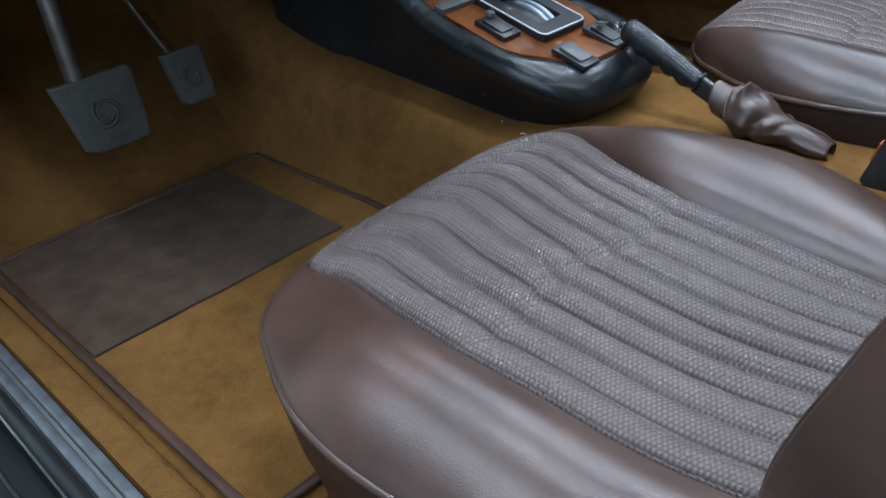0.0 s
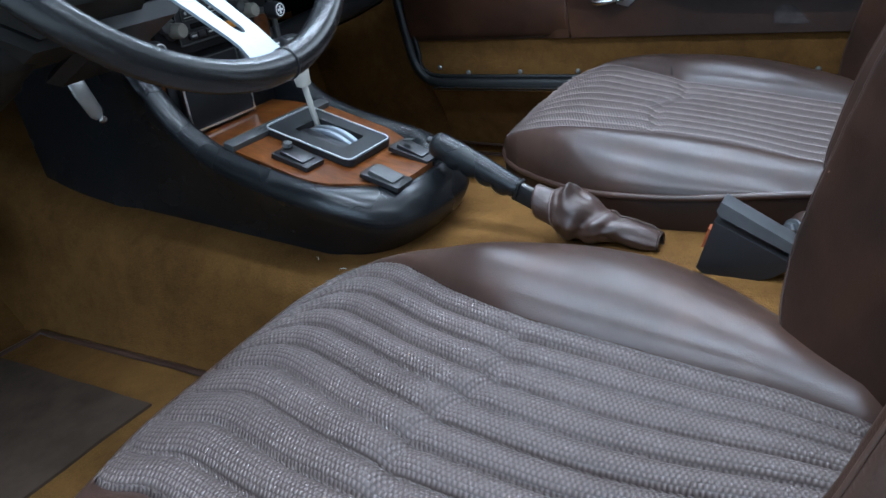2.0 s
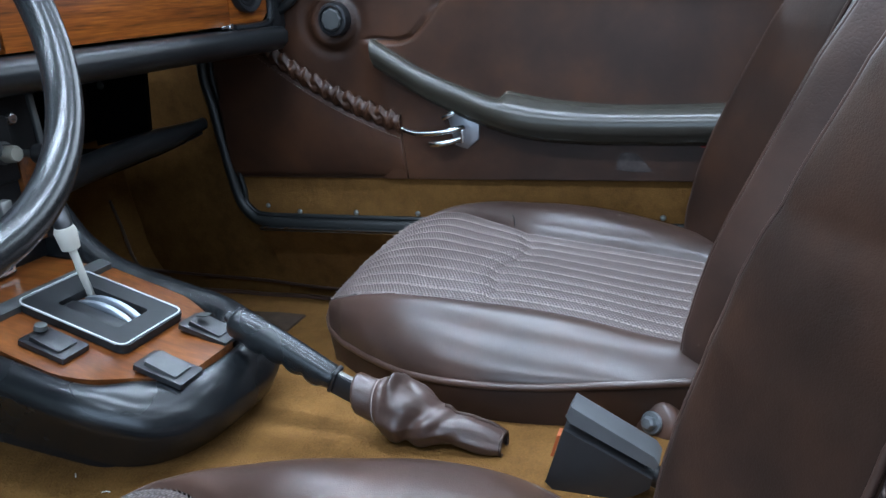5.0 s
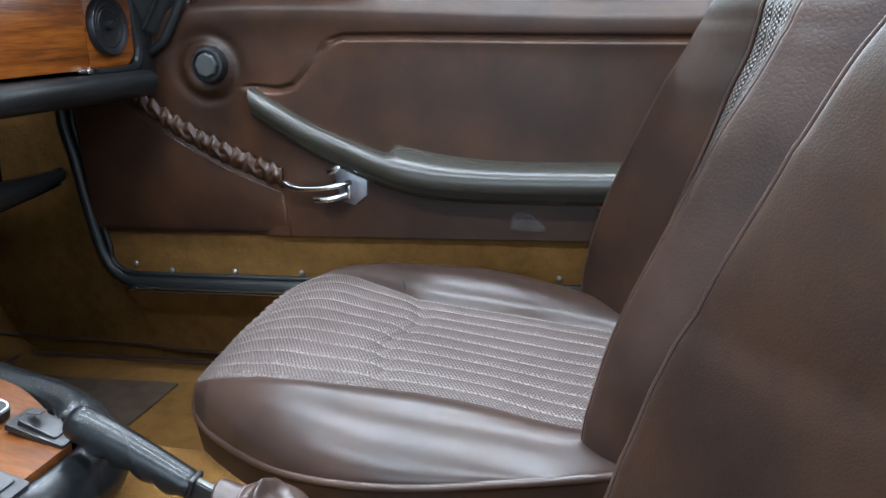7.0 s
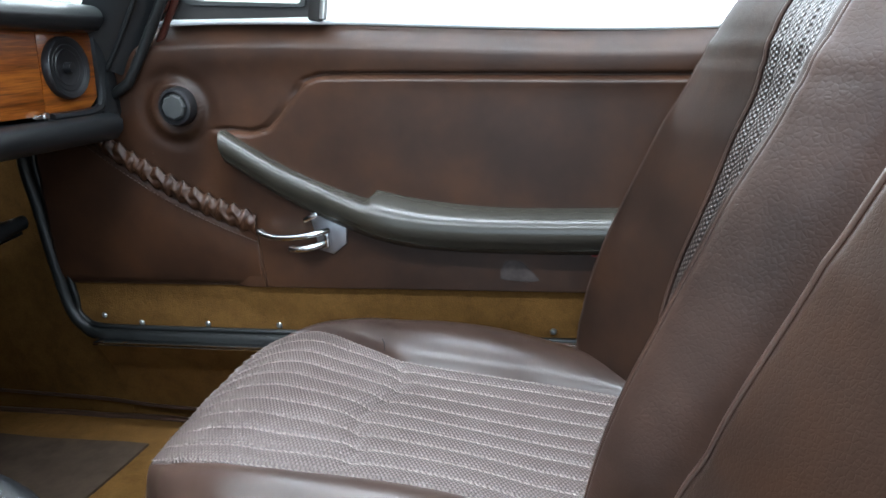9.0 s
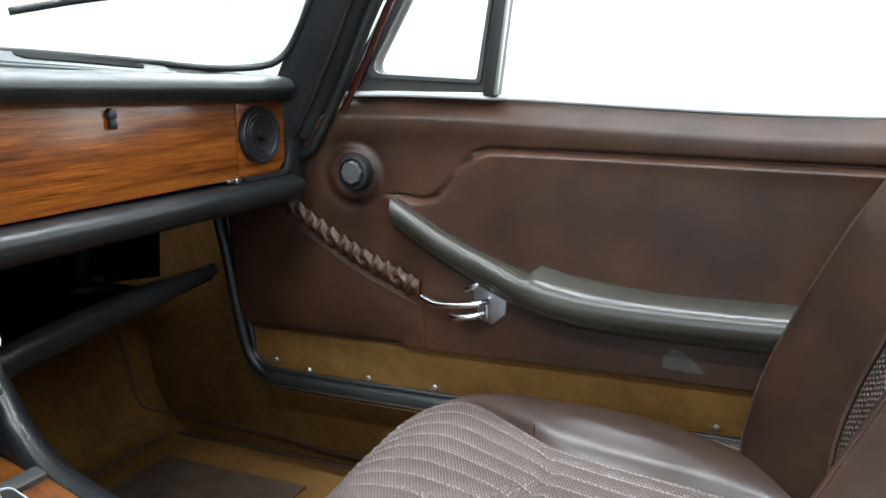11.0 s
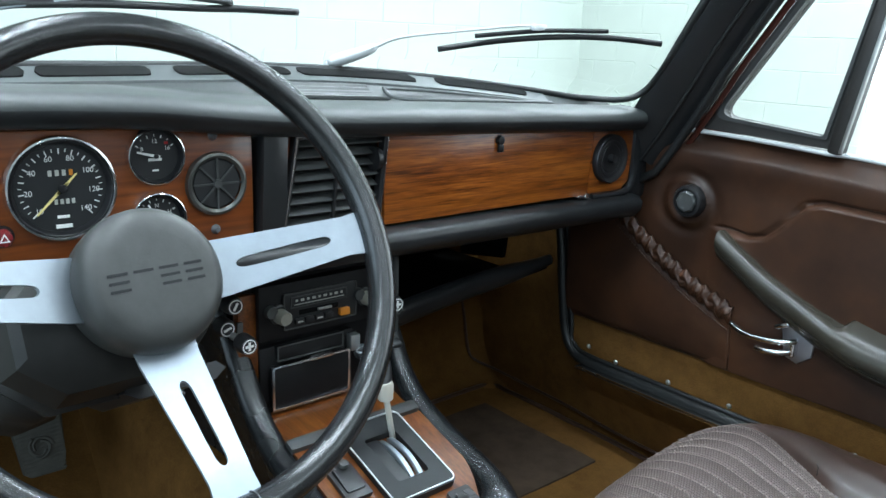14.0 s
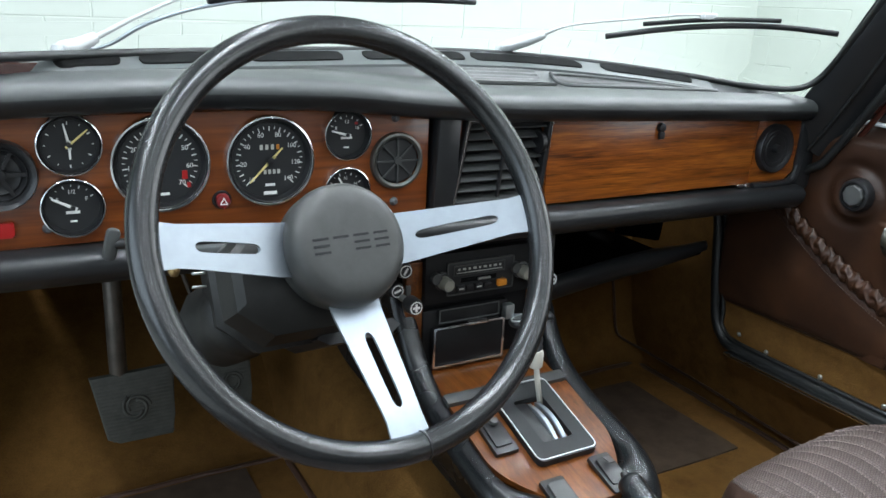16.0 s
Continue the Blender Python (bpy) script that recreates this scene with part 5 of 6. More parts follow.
def console_wood(y):
    return linear(y, [(-0.31, 0.238), (-0.20, 0.258), (-0.07, 0.298), (0.0, 0.303)])


def wall_top(y):
    return spline(y, [(-0.31, 0.246), (-0.25, 0.258), (-0.18, 0.272), (-0.10, 0.292), (-0.05, 0.312), (0.0, 0.345), (0.04, 0.395), (0.07, 0.445), (0.10, 0.50), (0.13, 0.54), (0.2, 0.56), (0.36, 0.56)])


def half_width(y):
    if y > -0.17:
        return 0.150
    k = min(1.0, (-y - 0.17) / 0.142)
    return 0.150 * (1 - k ** 2.6) ** (1 / 2.6)


def console_path():
    """Outer top line of the console: down one side, round the rear end, up the other; with outward directions."""
    run = [(-0.150, y, -1.0, 0.0) for y in lin(0.34, -0.165, 50)]
    pw = lambda v: math.copysign(abs(v) ** (2 / 2.6), v)
    for k in range(1, 60):
        t = math.pi * (1 + k / 60)
        c, sn = math.cos(t), math.sin(t)
        n = Vector((math.copysign(abs(c) ** (2 - 2 / 2.6), c), math.copysign(abs(sn) ** (2 - 2 / 2.6), sn), 0)).normalized()
        run.append((0.150 * pw(c), -0.17 + 0.142 * pw(sn), n.x, n.y))
    return run + [(0.150, y, 1.0, 0.0) for y in lin(-0.165, 0.34, 50)]


def right_narrow(y):
    """The passenger side of the console stands closer to the middle."""
    return 0.82 + 0.10 * smooth(-0.06, 0.10, y)


def console_shell():
    secs = []
    for px_, py_, nx, ny in console_path():
        zt, flare = wall_top(max(py_, -0.31)), 0.045 * (1 - 0.6 * smooth(0.1, 0.3, py_))
        zb = tunnel_top(py_) - 0.012
        h = zt - zb
        rear = max(0.0, -ny) ** 1.5
        wide = 1 + 0.10 * rear + 0.9 * min(1.0, 4 * nx * nx * ny * ny) + 0.30 * max(0.0, nx) ** 3 * (1 - smooth(-0.06, 0.04, py_))
        ring = [(flare, zb - 0.02), (flare * 0.95, zb + 0.01), (flare * 0.75, zb + 0.2 * h), (flare * 0.35, zb + 0.6 * h), (flare * 0.06, zt - 0.03), (0.0, zt - 0.022), (0.003, zt - 0.011), (0.008, zt - 0.004), (0.014, zt - 0.001), (0.020, zt), (0.026, zt - 0.002), (0.031, zt - 0.007), (0.034, zt - 0.018), (0.037, zb)]
        bulge = [(flare, zb - 0.02), (flare * 0.95, zb + 0.01), (flare * 0.55, zb + 0.2 * h), (0.005, zb + 0.45 * h), (-0.003, zb + 0.66 * h)]
        ring = [(a + (c - a) * rear, b + (e - b) * rear) for (a, b), (c, e) in zip(ring[:5], bulge)] + ring[5:]
        ring = [(i * wide if i > 0 and z > zt - 0.02 else i, z - 0.010 * rear * (1 - min(1, i / 0.02)) if z > zb + 0.02 else z) for i, z in ring[:5]] + [(i * wide, z - 0.012 * rear * (1 - min(1, i / 0.02))) for i, z in ring[5:]]
        if px_ > 0:
            px_ *= right_narrow(py_)
        secs.append([(CX + px_ - nx * i, py_ - ny * i, z) for i, z in ring])
    return loft(secs)


part("console_shell", console_shell(), BLACK_SHINE, console, "black grained vinyl shell sweeping up to the dash", 60)


def inlay(q, y):
    hw = max(0.02, half_width(y) * (1 if q < 0 else right_narrow(y)) - (0.030 if q < 0 else 0.040) - 0.034 * (1 - smooth(-0.27, -0.16, y)))
    return (CX + q * hw, y, console_wood(y) + 0.003)


part("wood_inlay", sheet(inlay, lin(-1, 1, 24), lin(-0.276, 0.075, 48), thick=0.008), WOOD_CONSOLE, console, "orange-brown wood inlay")
TOPM = lambda x, y, up=0.004: Matrix.Translation((x, y, console_wood(y) + up)) @ rot(math.degrees(math.atan2(0.040, 0.13)), 0, 0)
part("cross_strip", slab(round_rect(0.205, 0.018, 0.002), TOPM(-0.033, -0.062, 0.003), 0.009, 0.0015), PLASTIC_GREY, console, "grey plastic strip across the wood")
gate = part("gear_gate", frame_slab(round_rect(0.098, 0.140, 0.010), round_rect(0.050, 0.080, 0.004), TOPM(-0.020, -0.135, 0.004), 0.010), GATE, console, "grey selector plate with a bright edge")
part("bright_edge", frame_slab(round_rect(0.0985, 0.1405, 0.010), round_rect(0.0957, 0.1377, 0.009), TOPM(-0.020, -0.135, 0.0135), 0.002), PALE_METAL, gate, "bright edge line")
part("gate_floor", slab(round_rect(0.052, 0.082, 0.004), TOPM(-0.020, -0.135, -0.001), 0.003), DARK, gate)
part("gate_blank", slab(round_rect(0.021, 0.074, 0.003), TOPM(-0.0335, -0.135, 0.004), 0.006, 0.002), PLASTIC, gate, "flat black insert beside the slot")
for gx in (0.002, 0.016):
    part("guide", loft([[TOPM(-0.020 + gx, -0.135, 0.0) @ Vector((a, v, 0.003 + 0.010 * (1 - (v / 0.04) ** 2) + h)) for a, h in ((-0.0042, 0.0), (-0.003, 0.002), (0.003, 0.002), (0.0042, 0.0), (0.0042, -0.004), (-0.0042, -0.004))] for v in lin(-0.038, 0.038, 18)]), STEEL, gate, "curved bright slide", 50)
sel = part("selector_shaft", tube([(0.004, -0.100, 0.286), (-0.004, -0.101, 0.32), (-0.014, -0.104, 0.362)], 0.0042, 12), CREAM, console, "slim pale selector shaft", 180)
part("selector_collar", lathe([(0.006, -0.012), (0.010, -0.010), (0.012, 0.010), (0.010, 0.016), (0.0, 0.016)], Matrix.Translation((-0.015, -0.104, 0.366)) @ aim((-0.15, -0.03, 1)), 20), CREAM, sel, "pale collar")
part("selector_stem", tube(curve([(-0.0165, -0.1045, 0.376), (-0.013, -0.098, 0.388), (-0.004, -0.078, 0.401), (0.004, -0.062, 0.405)], 16), [0.010] * 6 + [0.0115] * 10, 14), PLASTIC, sel, "black stem", 180)
part("selector_grip", tube(curve([(-0.030, -0.060, 0.404), (-0.012, -0.060, 0.408), (0.020, -0.060, 0.410), (0.041, -0.060, 0.408)], 16), [0.006, 0.010] + [0.0125] * 12 + [0.010, 0.006], 14, flat=0.5), GATE, sel, "dark crosswise grip", 180)
part("grip_rim", tube([(0.0055 + 0.0345 * math.cos(2 * math.pi * k / 40), -0.060 + 0.0122 * math.sin(2 * math.pi * k / 40), 0.4115 - 0.0014 * math.cos(2 * math.pi * k / 40) ** 2) for k in range(40)], 0.0012, 6, closed=True), ALLOY, sel, "bright rim round the grip", 180)


def rocker(name, x, y, w, h, turned, mat, label):
    s = part(name, slab(round_rect(w, h, 0.002), TOPM(x, y, 0.004) @ rot(0, 0, turned), 0.006, 0.0015), PLASTIC, console, label)
    part("rocker", slab(round_rect(w * 0.72, h * 0.66, 0.002), TOPM(x, y, 0.008) @ rot(5, 0, turned), 0.006, 0.002), mat, s)
    return s


r1 = rocker("window_rocker", -0.098, -0.142, 0.036, 0.058, 0, PLASTIC, "black rocker switch with a round button")
part("button", lathe([(0, 0.006), (0.006, 0.005), (0.007, 0)], TOPM(-0.096, -0.128, 0.018), 16), PLASTIC_GREY, r1)
rocker("blank_switch", -0.073, -0.258, 0.036, 0.058, 0, PLASTIC_GREY, "grey blank switch")
r3 = rocker("window_rocker", 0.016, -0.245, 0.034, 0.062, 0, PLASTIC, "black rocker switch with a painted grey highlight")
# Grey patch that paints the glossy highlight on the rocker.
part("mark", rbox((0.016, -0.240, console_wood(-0.24) + 0.0235), (0.010, 0.014, 0.001), 0), PLASTIC_GREY, r3, "", 0)

# ---- centre stack: radio, ashtray and heater controls ----
stack = thing("center_stack", (-0.025, 0.05, 0.35), "black centre stack with heater controls over the console", "dash panel")
part("back_plate", rbox((-0.012, 0.064, 0.43), (0.250, 0.03, 0.25), 0.004), RADIO_BLACK, stack)
for sx, zc, high in ((-0.134, 0.405, 0.15), (0.086, 0.385, 0.11)):
    part("wood_cheek", rbox((sx, 0.049, zc), (0.030, 0.016, high), 0.003), WOOD_CONSOLE, stack, "strip of wood beside the radio")
part("foot_wood", rbox((-0.02, 0.060, 0.297), (0.20, 0.09, 0.012), 0.002, turn=rot(3, 0, 0)), WOOD_CONSOLE, stack, "wood step under the ashtray")


def cross_knob(x, y, z, bars):
    k = part("heater_knob", lathe([(0, 0.018), (0.0105, 0.017), (0.0125, 0.010), (0.0125, -0.002), (0, -0.002)], face_at(x, z, y), 28), PLASTIC, stack, "round black knob with a white ring mark")
    part("knob_stem", lathe([(0.005, 0.0), (0.005, -0.03)], face_at(x, z, y), 12), ALLOY, k)
    for a in bars:
        part("cross_bar", slab([(-0.0056, -0.0016), (0.0056, -0.0016), (0.0056, 0.0016), (-0.0056, 0.0016)], face_at(x, z, y - 0.0182) @ rot(0, 0, a), 0.0006), WHITE_PRINT, k, "", 0)
    part("knob_ring", lathe([(0.0078, 0.0005), (0.0092, 0.0005), (0.0092, 0), (0.0078, 0)], face_at(x, z, y - 0.018), 28), WHITE_PRINT, k, "", 0)


cross_knob(-0.165, -0.005, 0.437, (0, 90))
cross_knob(-0.165, 0.030, 0.479, (60,))
cross_knob(-0.172, 0.040, 0.447, (20,))
cross_knob(0.075, 0.008, 0.442, (0, 90))
for lx, z0, z1 in ((0.101, 0.385, 0.515), (-0.152, 0.42, 0.45)):
    part("heater_lever", rbox((lx, 0.030, (z0 + z1) / 2), (0.009, 0.006, z1 - z0), 0.002, turn=rot(-6, 4, 0)), PLASTIC_GREY, stack, "flat grey lever")
part("lower_lever", tube(curve([(0.034, 0.03, 0.372), (0.048, 0.012, 0.377), (0.064, 0.002, 0.382), (0.074, 0.0, 0.384)], 16), 0.009, 10, flat=0.55), STEEL, stack, "flat bright lever", 180)
part("bezel_screw", lathe([(0, 0.004), (0.006, 0.003), (0.008, 0)], face_at(0.075, 0.485, 0.040), 18), CHROME, stack, "small chrome nut")
part("bezel_screw", lathe([(0, 0.004), (0.005, 0.003), (0.006, 0)], face_at(-0.118, 0.305, 0.030), 18), CHROME, stack, "small chrome nut")

radio = thing("car_radio", (-0.03, 0.04, 0.44), "black car radio with two pale knobs and an amber button", "radio")
part("radio_body", rbox((-0.030, 0.047, 0.452), (0.186, 0.03, 0.078), 0.003), RADIO_BLACK, radio)
part("radio_front", rbox((-0.030, 0.031, 0.451), (0.116, 0.008, 0.050), 0.002), GAUGE_BLACK, radio, "glossy black front")
part("front_rim", frame_slab(round_rect(0.118, 0.052, 0.003), round_rect(0.114, 0.048, 0.002), face_at(-0.030, 0.451, 0.0275), 0.0012), PLASTIC_GREY, radio, "thin grey edge round the front", 0)
part("dial", rbox((-0.034, 0.0265, 0.4635), (0.088, 0.002, 0.014), 0.0006), GAUGE_BLACK, radio, "dark tuning scale")
part("dial_frame", frame_slab(round_rect(0.090, 0.016, 0.001), round_rect(0.087, 0.013, 0.001), face_at(-0.034, 0.4635, 0.026), 0.0012), PLASTIC_GREY, radio, "", 0)
for k in range(9):
    part("dial_mark", rbox((-0.070 + 0.009 * k, 0.0250, 0.4655), (0.0052 if k % 2 else 0.0034, 0.001, 0.0032), 0), GREY_PRINT, radio, "", 0)
part("tuning_line", rbox((-0.034, 0.0250, 0.4600), (0.080, 0.001, 0.0010), 0), GREY_PRINT, radio, "", 0)
part("cassette_slot", rbox((-0.034, 0.0268, 0.4475), (0.062, 0.002, 0.007), 0.0006), DARK, radio)
part("slider", rbox((-0.026, 0.0245, 0.4475), (0.022, 0.004, 0.0036), 0.0008), ALLOY, radio, "bright slider")
for k in range(4):
    part("push_key", rbox((-0.066 + 0.0155 * k, 0.0255, 0.4355), (0.0135, 0.006, 0.0085), 0.001), PLASTIC, radio, "black push key")
for k in (0, 2):
    part("print_bar", rbox((-0.066 + 0.0155 * k, 0.0222, 0.4355), (0.008, 0.0006, 0.0022), 0), GREY_PRINT, radio, "", 0)
part("amber_button", rbox((0.005, 0.023, 0.437), (0.016, 0.008, 0.0105), 0.0015), AMBER, radio, "amber push button")
KNOB_GREY = plain("radio_knob_grey", (0.26, 0.25, 0.21), 0.4, 0.3)
for kx in (-0.094, 0.046):
    kn = part("radio_knob", lathe([(0, 0.020), (0.0085, 0.020), (0.0100, 0.017), (0.0105, 0.002), (0, 0.002)], face_at(kx, 0.448, 0.030), 26), KNOB_GREY, radio, "pale grey knob")
    part("knob_collar", lathe([(0.0108, 0.006), (0.0135, 0.005), (0.0145, 0.0), (0.0108, 0)], face_at(kx, 0.449, 0.034), 24), PLASTIC_GREY, kn)
    part("knob_back", lathe([(0, 0.010), (0.0080, 0.010), (0.0092, 0.002), (0, 0.002)], face_at(kx - 0.014, 0.456, 0.032), 22), PLASTIC_GREY, radio, "smaller dark knob behind")
ash = thing("ashtray", (-0.046, 0.035, 0.34), "black ashtray with a thin chrome frame below the radio", "ashtray")
part("ashtray_box", rbox((-0.046, 0.052, 0.352), (0.150, 0.030, 0.100), 0.003), RADIO_BLACK, ash)
part("ashtray_front", rbox((-0.046, 0.034, 0.3445), (0.122, 0.016, 0.062), 0.003), RADIO_BLACK, ash)
part("chrome_frame", frame_slab(round_rect(0.126, 0.066, 0.004), round_rect(0.1185, 0.0595, 0.003), face_at(-0.046, 0.3445, 0.0275), 0.0035), CHROME, ash, "thin chrome frame")
part("chrome_tab", rbox((-0.034, 0.022, 0.3785), (0.036, 0.008, 0.006), 0.002), CHROME, ash, "chrome pull tab")
part("lighter_slot", rbox((-0.046, 0.034, 0.3935), (0.104, 0.012, 0.020), 0.002), RADIO_BLACK, ash)
part("slot_edge", frame_slab(round_rect(0.106, 0.022, 0.002), round_rect(0.1025, 0.0185, 0.002), face_at(-0.046, 0.3935, 0.0280), 0.0015), PLASTIC_GREY, ash, "", 0)
part("bracket", rbox((0.026, 0.030, 0.384), (0.016, 0.014, 0.024), 0.002), ALLOY, ash, "small bright bracket")

# ---- bits of lint and loose thread ----
for k, (x, y, a) in enumerate(((-0.147, -0.187, 40), (-0.160, -0.236, 110), (-0.110, -0.300, 70), (-0.118, -0.345, 15))):
    z = tunnel_top(y) + 0.004
    c, sn = math.cos(radians(a)), math.sin(radians(a))
    lint = thing("lint", (x, y, z), "tiny white bit of lint on the carpet", "lint", "bits of lint")
    part("fibre", tube([(x - 0.004 * c, y - 0.004 * sn, z), (x, y, z + 0.0012), (x + 0.003 * c - 0.001, y + 0.004 * sn, z + 0.0005)], 0.00045, 5), WHITE_PRINT, lint, "", 180)
thread = thing("loose_thread", (0.47, -0.466, 0.25), "short dark loose thread on the passenger cushion", "thread")
part("fibre", tube([(0.464, -0.469, 0.245), (0.467, -0.468, 0.256), (0.466, -0.466, 0.262)], 0.0008, 5), SEAL, thread, "", 180)

# ---- handbrake ----
hb = thing("handbrake", (0.0, -0.45, 0.16), "black-handled handbrake lever with a brown leather gaiter", "handbrake")
HB_FRONT, HB_REAR = Vector((0.007, -0.283, 0.276)), Vector((0.001, -0.403, 0.2215))
HB_AXIS = (HB_REAR - HB_FRONT).normalized()
HB_SIDE = HB_AXIS.cross(Vector((0, 0, 1))).normalized()
HB_UP = HB_SIDE.cross(HB_AXIS)


def grip(a, s):
    """Moulded grip: a round it, s along it from the blunt front end, fingers scalloped into its underside."""
    t = 2 * math.pi * a
    r = linear(s, [(0, 0.0002), (0.004, 0.006), (0.012, 0.0105), (0.028, 0.0140), (0.06, 0.0168), (0.12, 0.0176), (0.5, 0.0156), (0.90, 0.0136), (0.97, 0.0134), (1, 0.0122)])
    under = max(0.0, -math.sin(t)) ** 1.5 * smooth(0.16, 0.26, s) * (1 - smooth(0.90, 0.97, s))
    r += under * (0.0005 + 0.0052 * abs(math.sin(math.pi * (s - 0.20) * 5.4)) ** 0.7)
    return HB_FRONT.lerp(HB_REAR, s) + HB_SIDE * (math.cos(t) * r * 0.94) + HB_UP * (math.sin(t) * r + 0.002 * math.sin(math.pi * s))


gb = sheet(grip, lin(0, 1, 37), [0, 0.004, 0.008, 0.012, 0.02, 0.028, 0.04, 0.06] + lin(0.08, 0.96, 100) + [0.975, 0.985, 1.0])
bmesh.ops.remove_doubles(gb, verts=gb.verts, dist=0.0001)
part("grip", gb, BLACK_SHINE, hb, "black moulded grip with finger ridges", 180)
part("button", lathe([(0, 0.007), (0.0045, 0.0065), (0.0055, 0.004), (0.0055, -0.004), (0, -0.004)], Matrix.Translation(HB_FRONT) @ aim(-HB_AXIS), 20), PLASTIC, hb, "small black release button")
HB_TURN = rot(math.degrees(math.asin(-HB_AXIS.z)), 0, 0)
part("collar", rbox(HB_REAR + HB_AXIS * 0.001, (0.020, 0.006, 0.026), 0.003, turn=HB_TURN), PLASTIC, hb, "flat black collar")
part("lever_strap", rbox(HB_REAR + HB_AXIS * 0.028 - HB_UP * 0.002, (0.011, 0.060, 0.024), 0.002, turn=HB_TURN), PLASTIC, hb, "flat black steel lever")
part("lever_edge", rbox(HB_REAR + HB_AXIS * 0.026 + HB_UP * 0.0102, (0.007, 0.050, 0.0016), 0.0006, turn=HB_TURN), RING_GREY, hb, "brighter top edge of the lever")


def gaiter(a, s):
    """Leather boot: a round it, s along it; a plain cuff, a slumped and pinched middle, a flat tail."""
    c = curve_at(GAITER, s)
    t = 2 * math.pi * a
    w = spline(s, [(0, 0.0175), (0.03, 0.0195), (0.19, 0.0205), (0.25, 0.0255), (0.40, 0.0310), (0.58, 0.0275), (0.72, 0.0195), (0.90, 0.0175), (1, 0.0145)])
    h = spline(s, [(0, 0.0200), (0.03, 0.0220), (0.19, 0.0235), (0.25, 0.0290), (0.36, 0.0315), (0.50, 0.0265), (0.62, 0.0195), (0.74, 0.0165), (0.90, 0.0140), (1, 0.0085)])
    slump = smooth(0.19, 0.28, s)
    top, flank = max(0.0, math.sin(t)), 0.5 - 0.5 * math.cos(t + 0.5)
    k = 1 + slump * 0.30 * math.exp(-((s - 0.34 - 0.03 * math.cos(t)) / 0.030) ** 2) * top ** 5
    k -= slump * 0.30 * math.exp(-((s - 0.52 - 0.09 * math.sin(t + 0.4)) / 0.050) ** 2) * flank
    k -= 0.16 * math.exp(-((s - 0.70 + 0.05 * math.cos(2 * t)) / 0.035) ** 2) * (0.4 + 0.6 * top)
    k += slump * 0.13 * noise.noise((math.cos(t) * 1.2 + 2 * s, math.sin(t) * 1.2, s * 5.5))
    k += slump * 0.07 * (1 - 2.2 * abs(noise.noise((math.cos(t) * 1.6, math.sin(t) * 1.6 - 3 * s, s * 6.0 + 7))))
    return c + Vector((math.cos(t) * w * k, 0, math.sin(t) * h * k))


GAITER = curve([(0.001, -0.428, 0.2080), (0.001, -0.452, 0.1990), (0.003, -0.480, 0.1905), (0.004, -0.510, 0.1830), (0.006, -0.540, 0.1750), (0.010, -0.580, 0.1625)], 30)
gm = sheet(gaiter, lin(0, 1, 73), lin(0, 1, 100))
bmesh.ops.remove_doubles(gm, verts=gm.verts, dist=0.0002)
gt = part("gaiter", gm, GAITER_HIDE, hb, "glossy brown leather boot slumped in folds", 180)
part("hem", tube([gaiter(0.19 - 0.05 * k, 0.66 + 0.34 * k) for k in lin(0, 1, 30)], 0.0026, 8), LEATHER, gt, "dark folded hem along the tail", 180)
part("tail_hem", tube([gaiter(k / 48, 0.99) for k in range(48)], 0.0016, 8, closed=True), LEATHER, gt, "", 180)
part("cuff_seam", tube([gaiter(k / 48, 0.205) for k in range(48)], 0.0008, 6, closed=True), THREAD, gt, "line of pale stitches round the cuff", 180)

# ---- seat belt buckle beside the tunnel ----
BUCKLE_BLACK = plain("glossy_black_plastic", (0.016, 0.016, 0.017), 0.36)
bk = thing("seat_belt_buckle", (0.0, -0.67, 0.13), "black plastic seat belt buckle standing on the tunnel", "seat belt buckle", "belt buckles")
ALONG_X = lambda x: Matrix(((0, 0, 1, x), (1, 0, 0, 0), (0, 1, 0, 0), (0, 0, 0, 1)))
part("buckle_case", slab([(-0.6505, 0.219), (-0.632, 0.1625), (-0.640, 0.154), (-0.6825, 0.150), (-0.710, 0.160), (-0.7245, 0.1705), (-0.7265, 0.180)], ALONG_X(-0.040), 0.034, 0.007, 4), BUCKLE_BLACK, bk)
# The lid's grey carries the ceiling reflection on its upper face.
part("buckle_lid", slab([(-0.657, 0.240), (-0.652, 0.230), (-0.655, 0.224), (-0.728, 0.187), (-0.732, 0.193), (-0.728, 0.200)], ALONG_X(-0.036), 0.031, 0.006, 3), plain("lid_sheen_grey", (0.085, 0.087, 0.090), 0.32), bk, "hinged lid over the case, greyed for its ceiling reflection")
part("release_button", slab([(-0.6445, 0.204), (-0.6375, 0.182), (-0.6348, 0.182), (-0.6418, 0.205)], ALONG_X(-0.028), 0.014, 0.001), plain("orange_red_plastic", (0.34, 0.075, 0.015), 0.45, 0, 0.05, 20, 0), bk, "orange release button")
part("stalk", tube([(-0.024, -0.715, 0.178), (-0.015, -0.76, 0.155), (0.0, -0.80, 0.12)], 0.010, 10), PLASTIC, bk)
bolt = thing("hinge_bolt", (0.085, -0.70, 0.17), "worn metal seat hinge bolt beside the cushion", "bolt")
HB = Matrix.Translation((0.074, -0.712, 0.167)) @ aim((-0.8, 0.45, 0.35))
part("bolt_head", lathe([(0.0062, -0.004), (0.0075, 0.0), (0.0075, 0.005), (0.0055, 0.0075), (0, 0.008)], HB, 6), DULL, bolt, "worn six-sided head", 20)
part("washer", lathe([(0.006, -0.004), (0.0115, -0.004), (0.012, -0.002), (0.011, -0.0005), (0.006, -0.0005)], HB, 28), DULL, bolt)
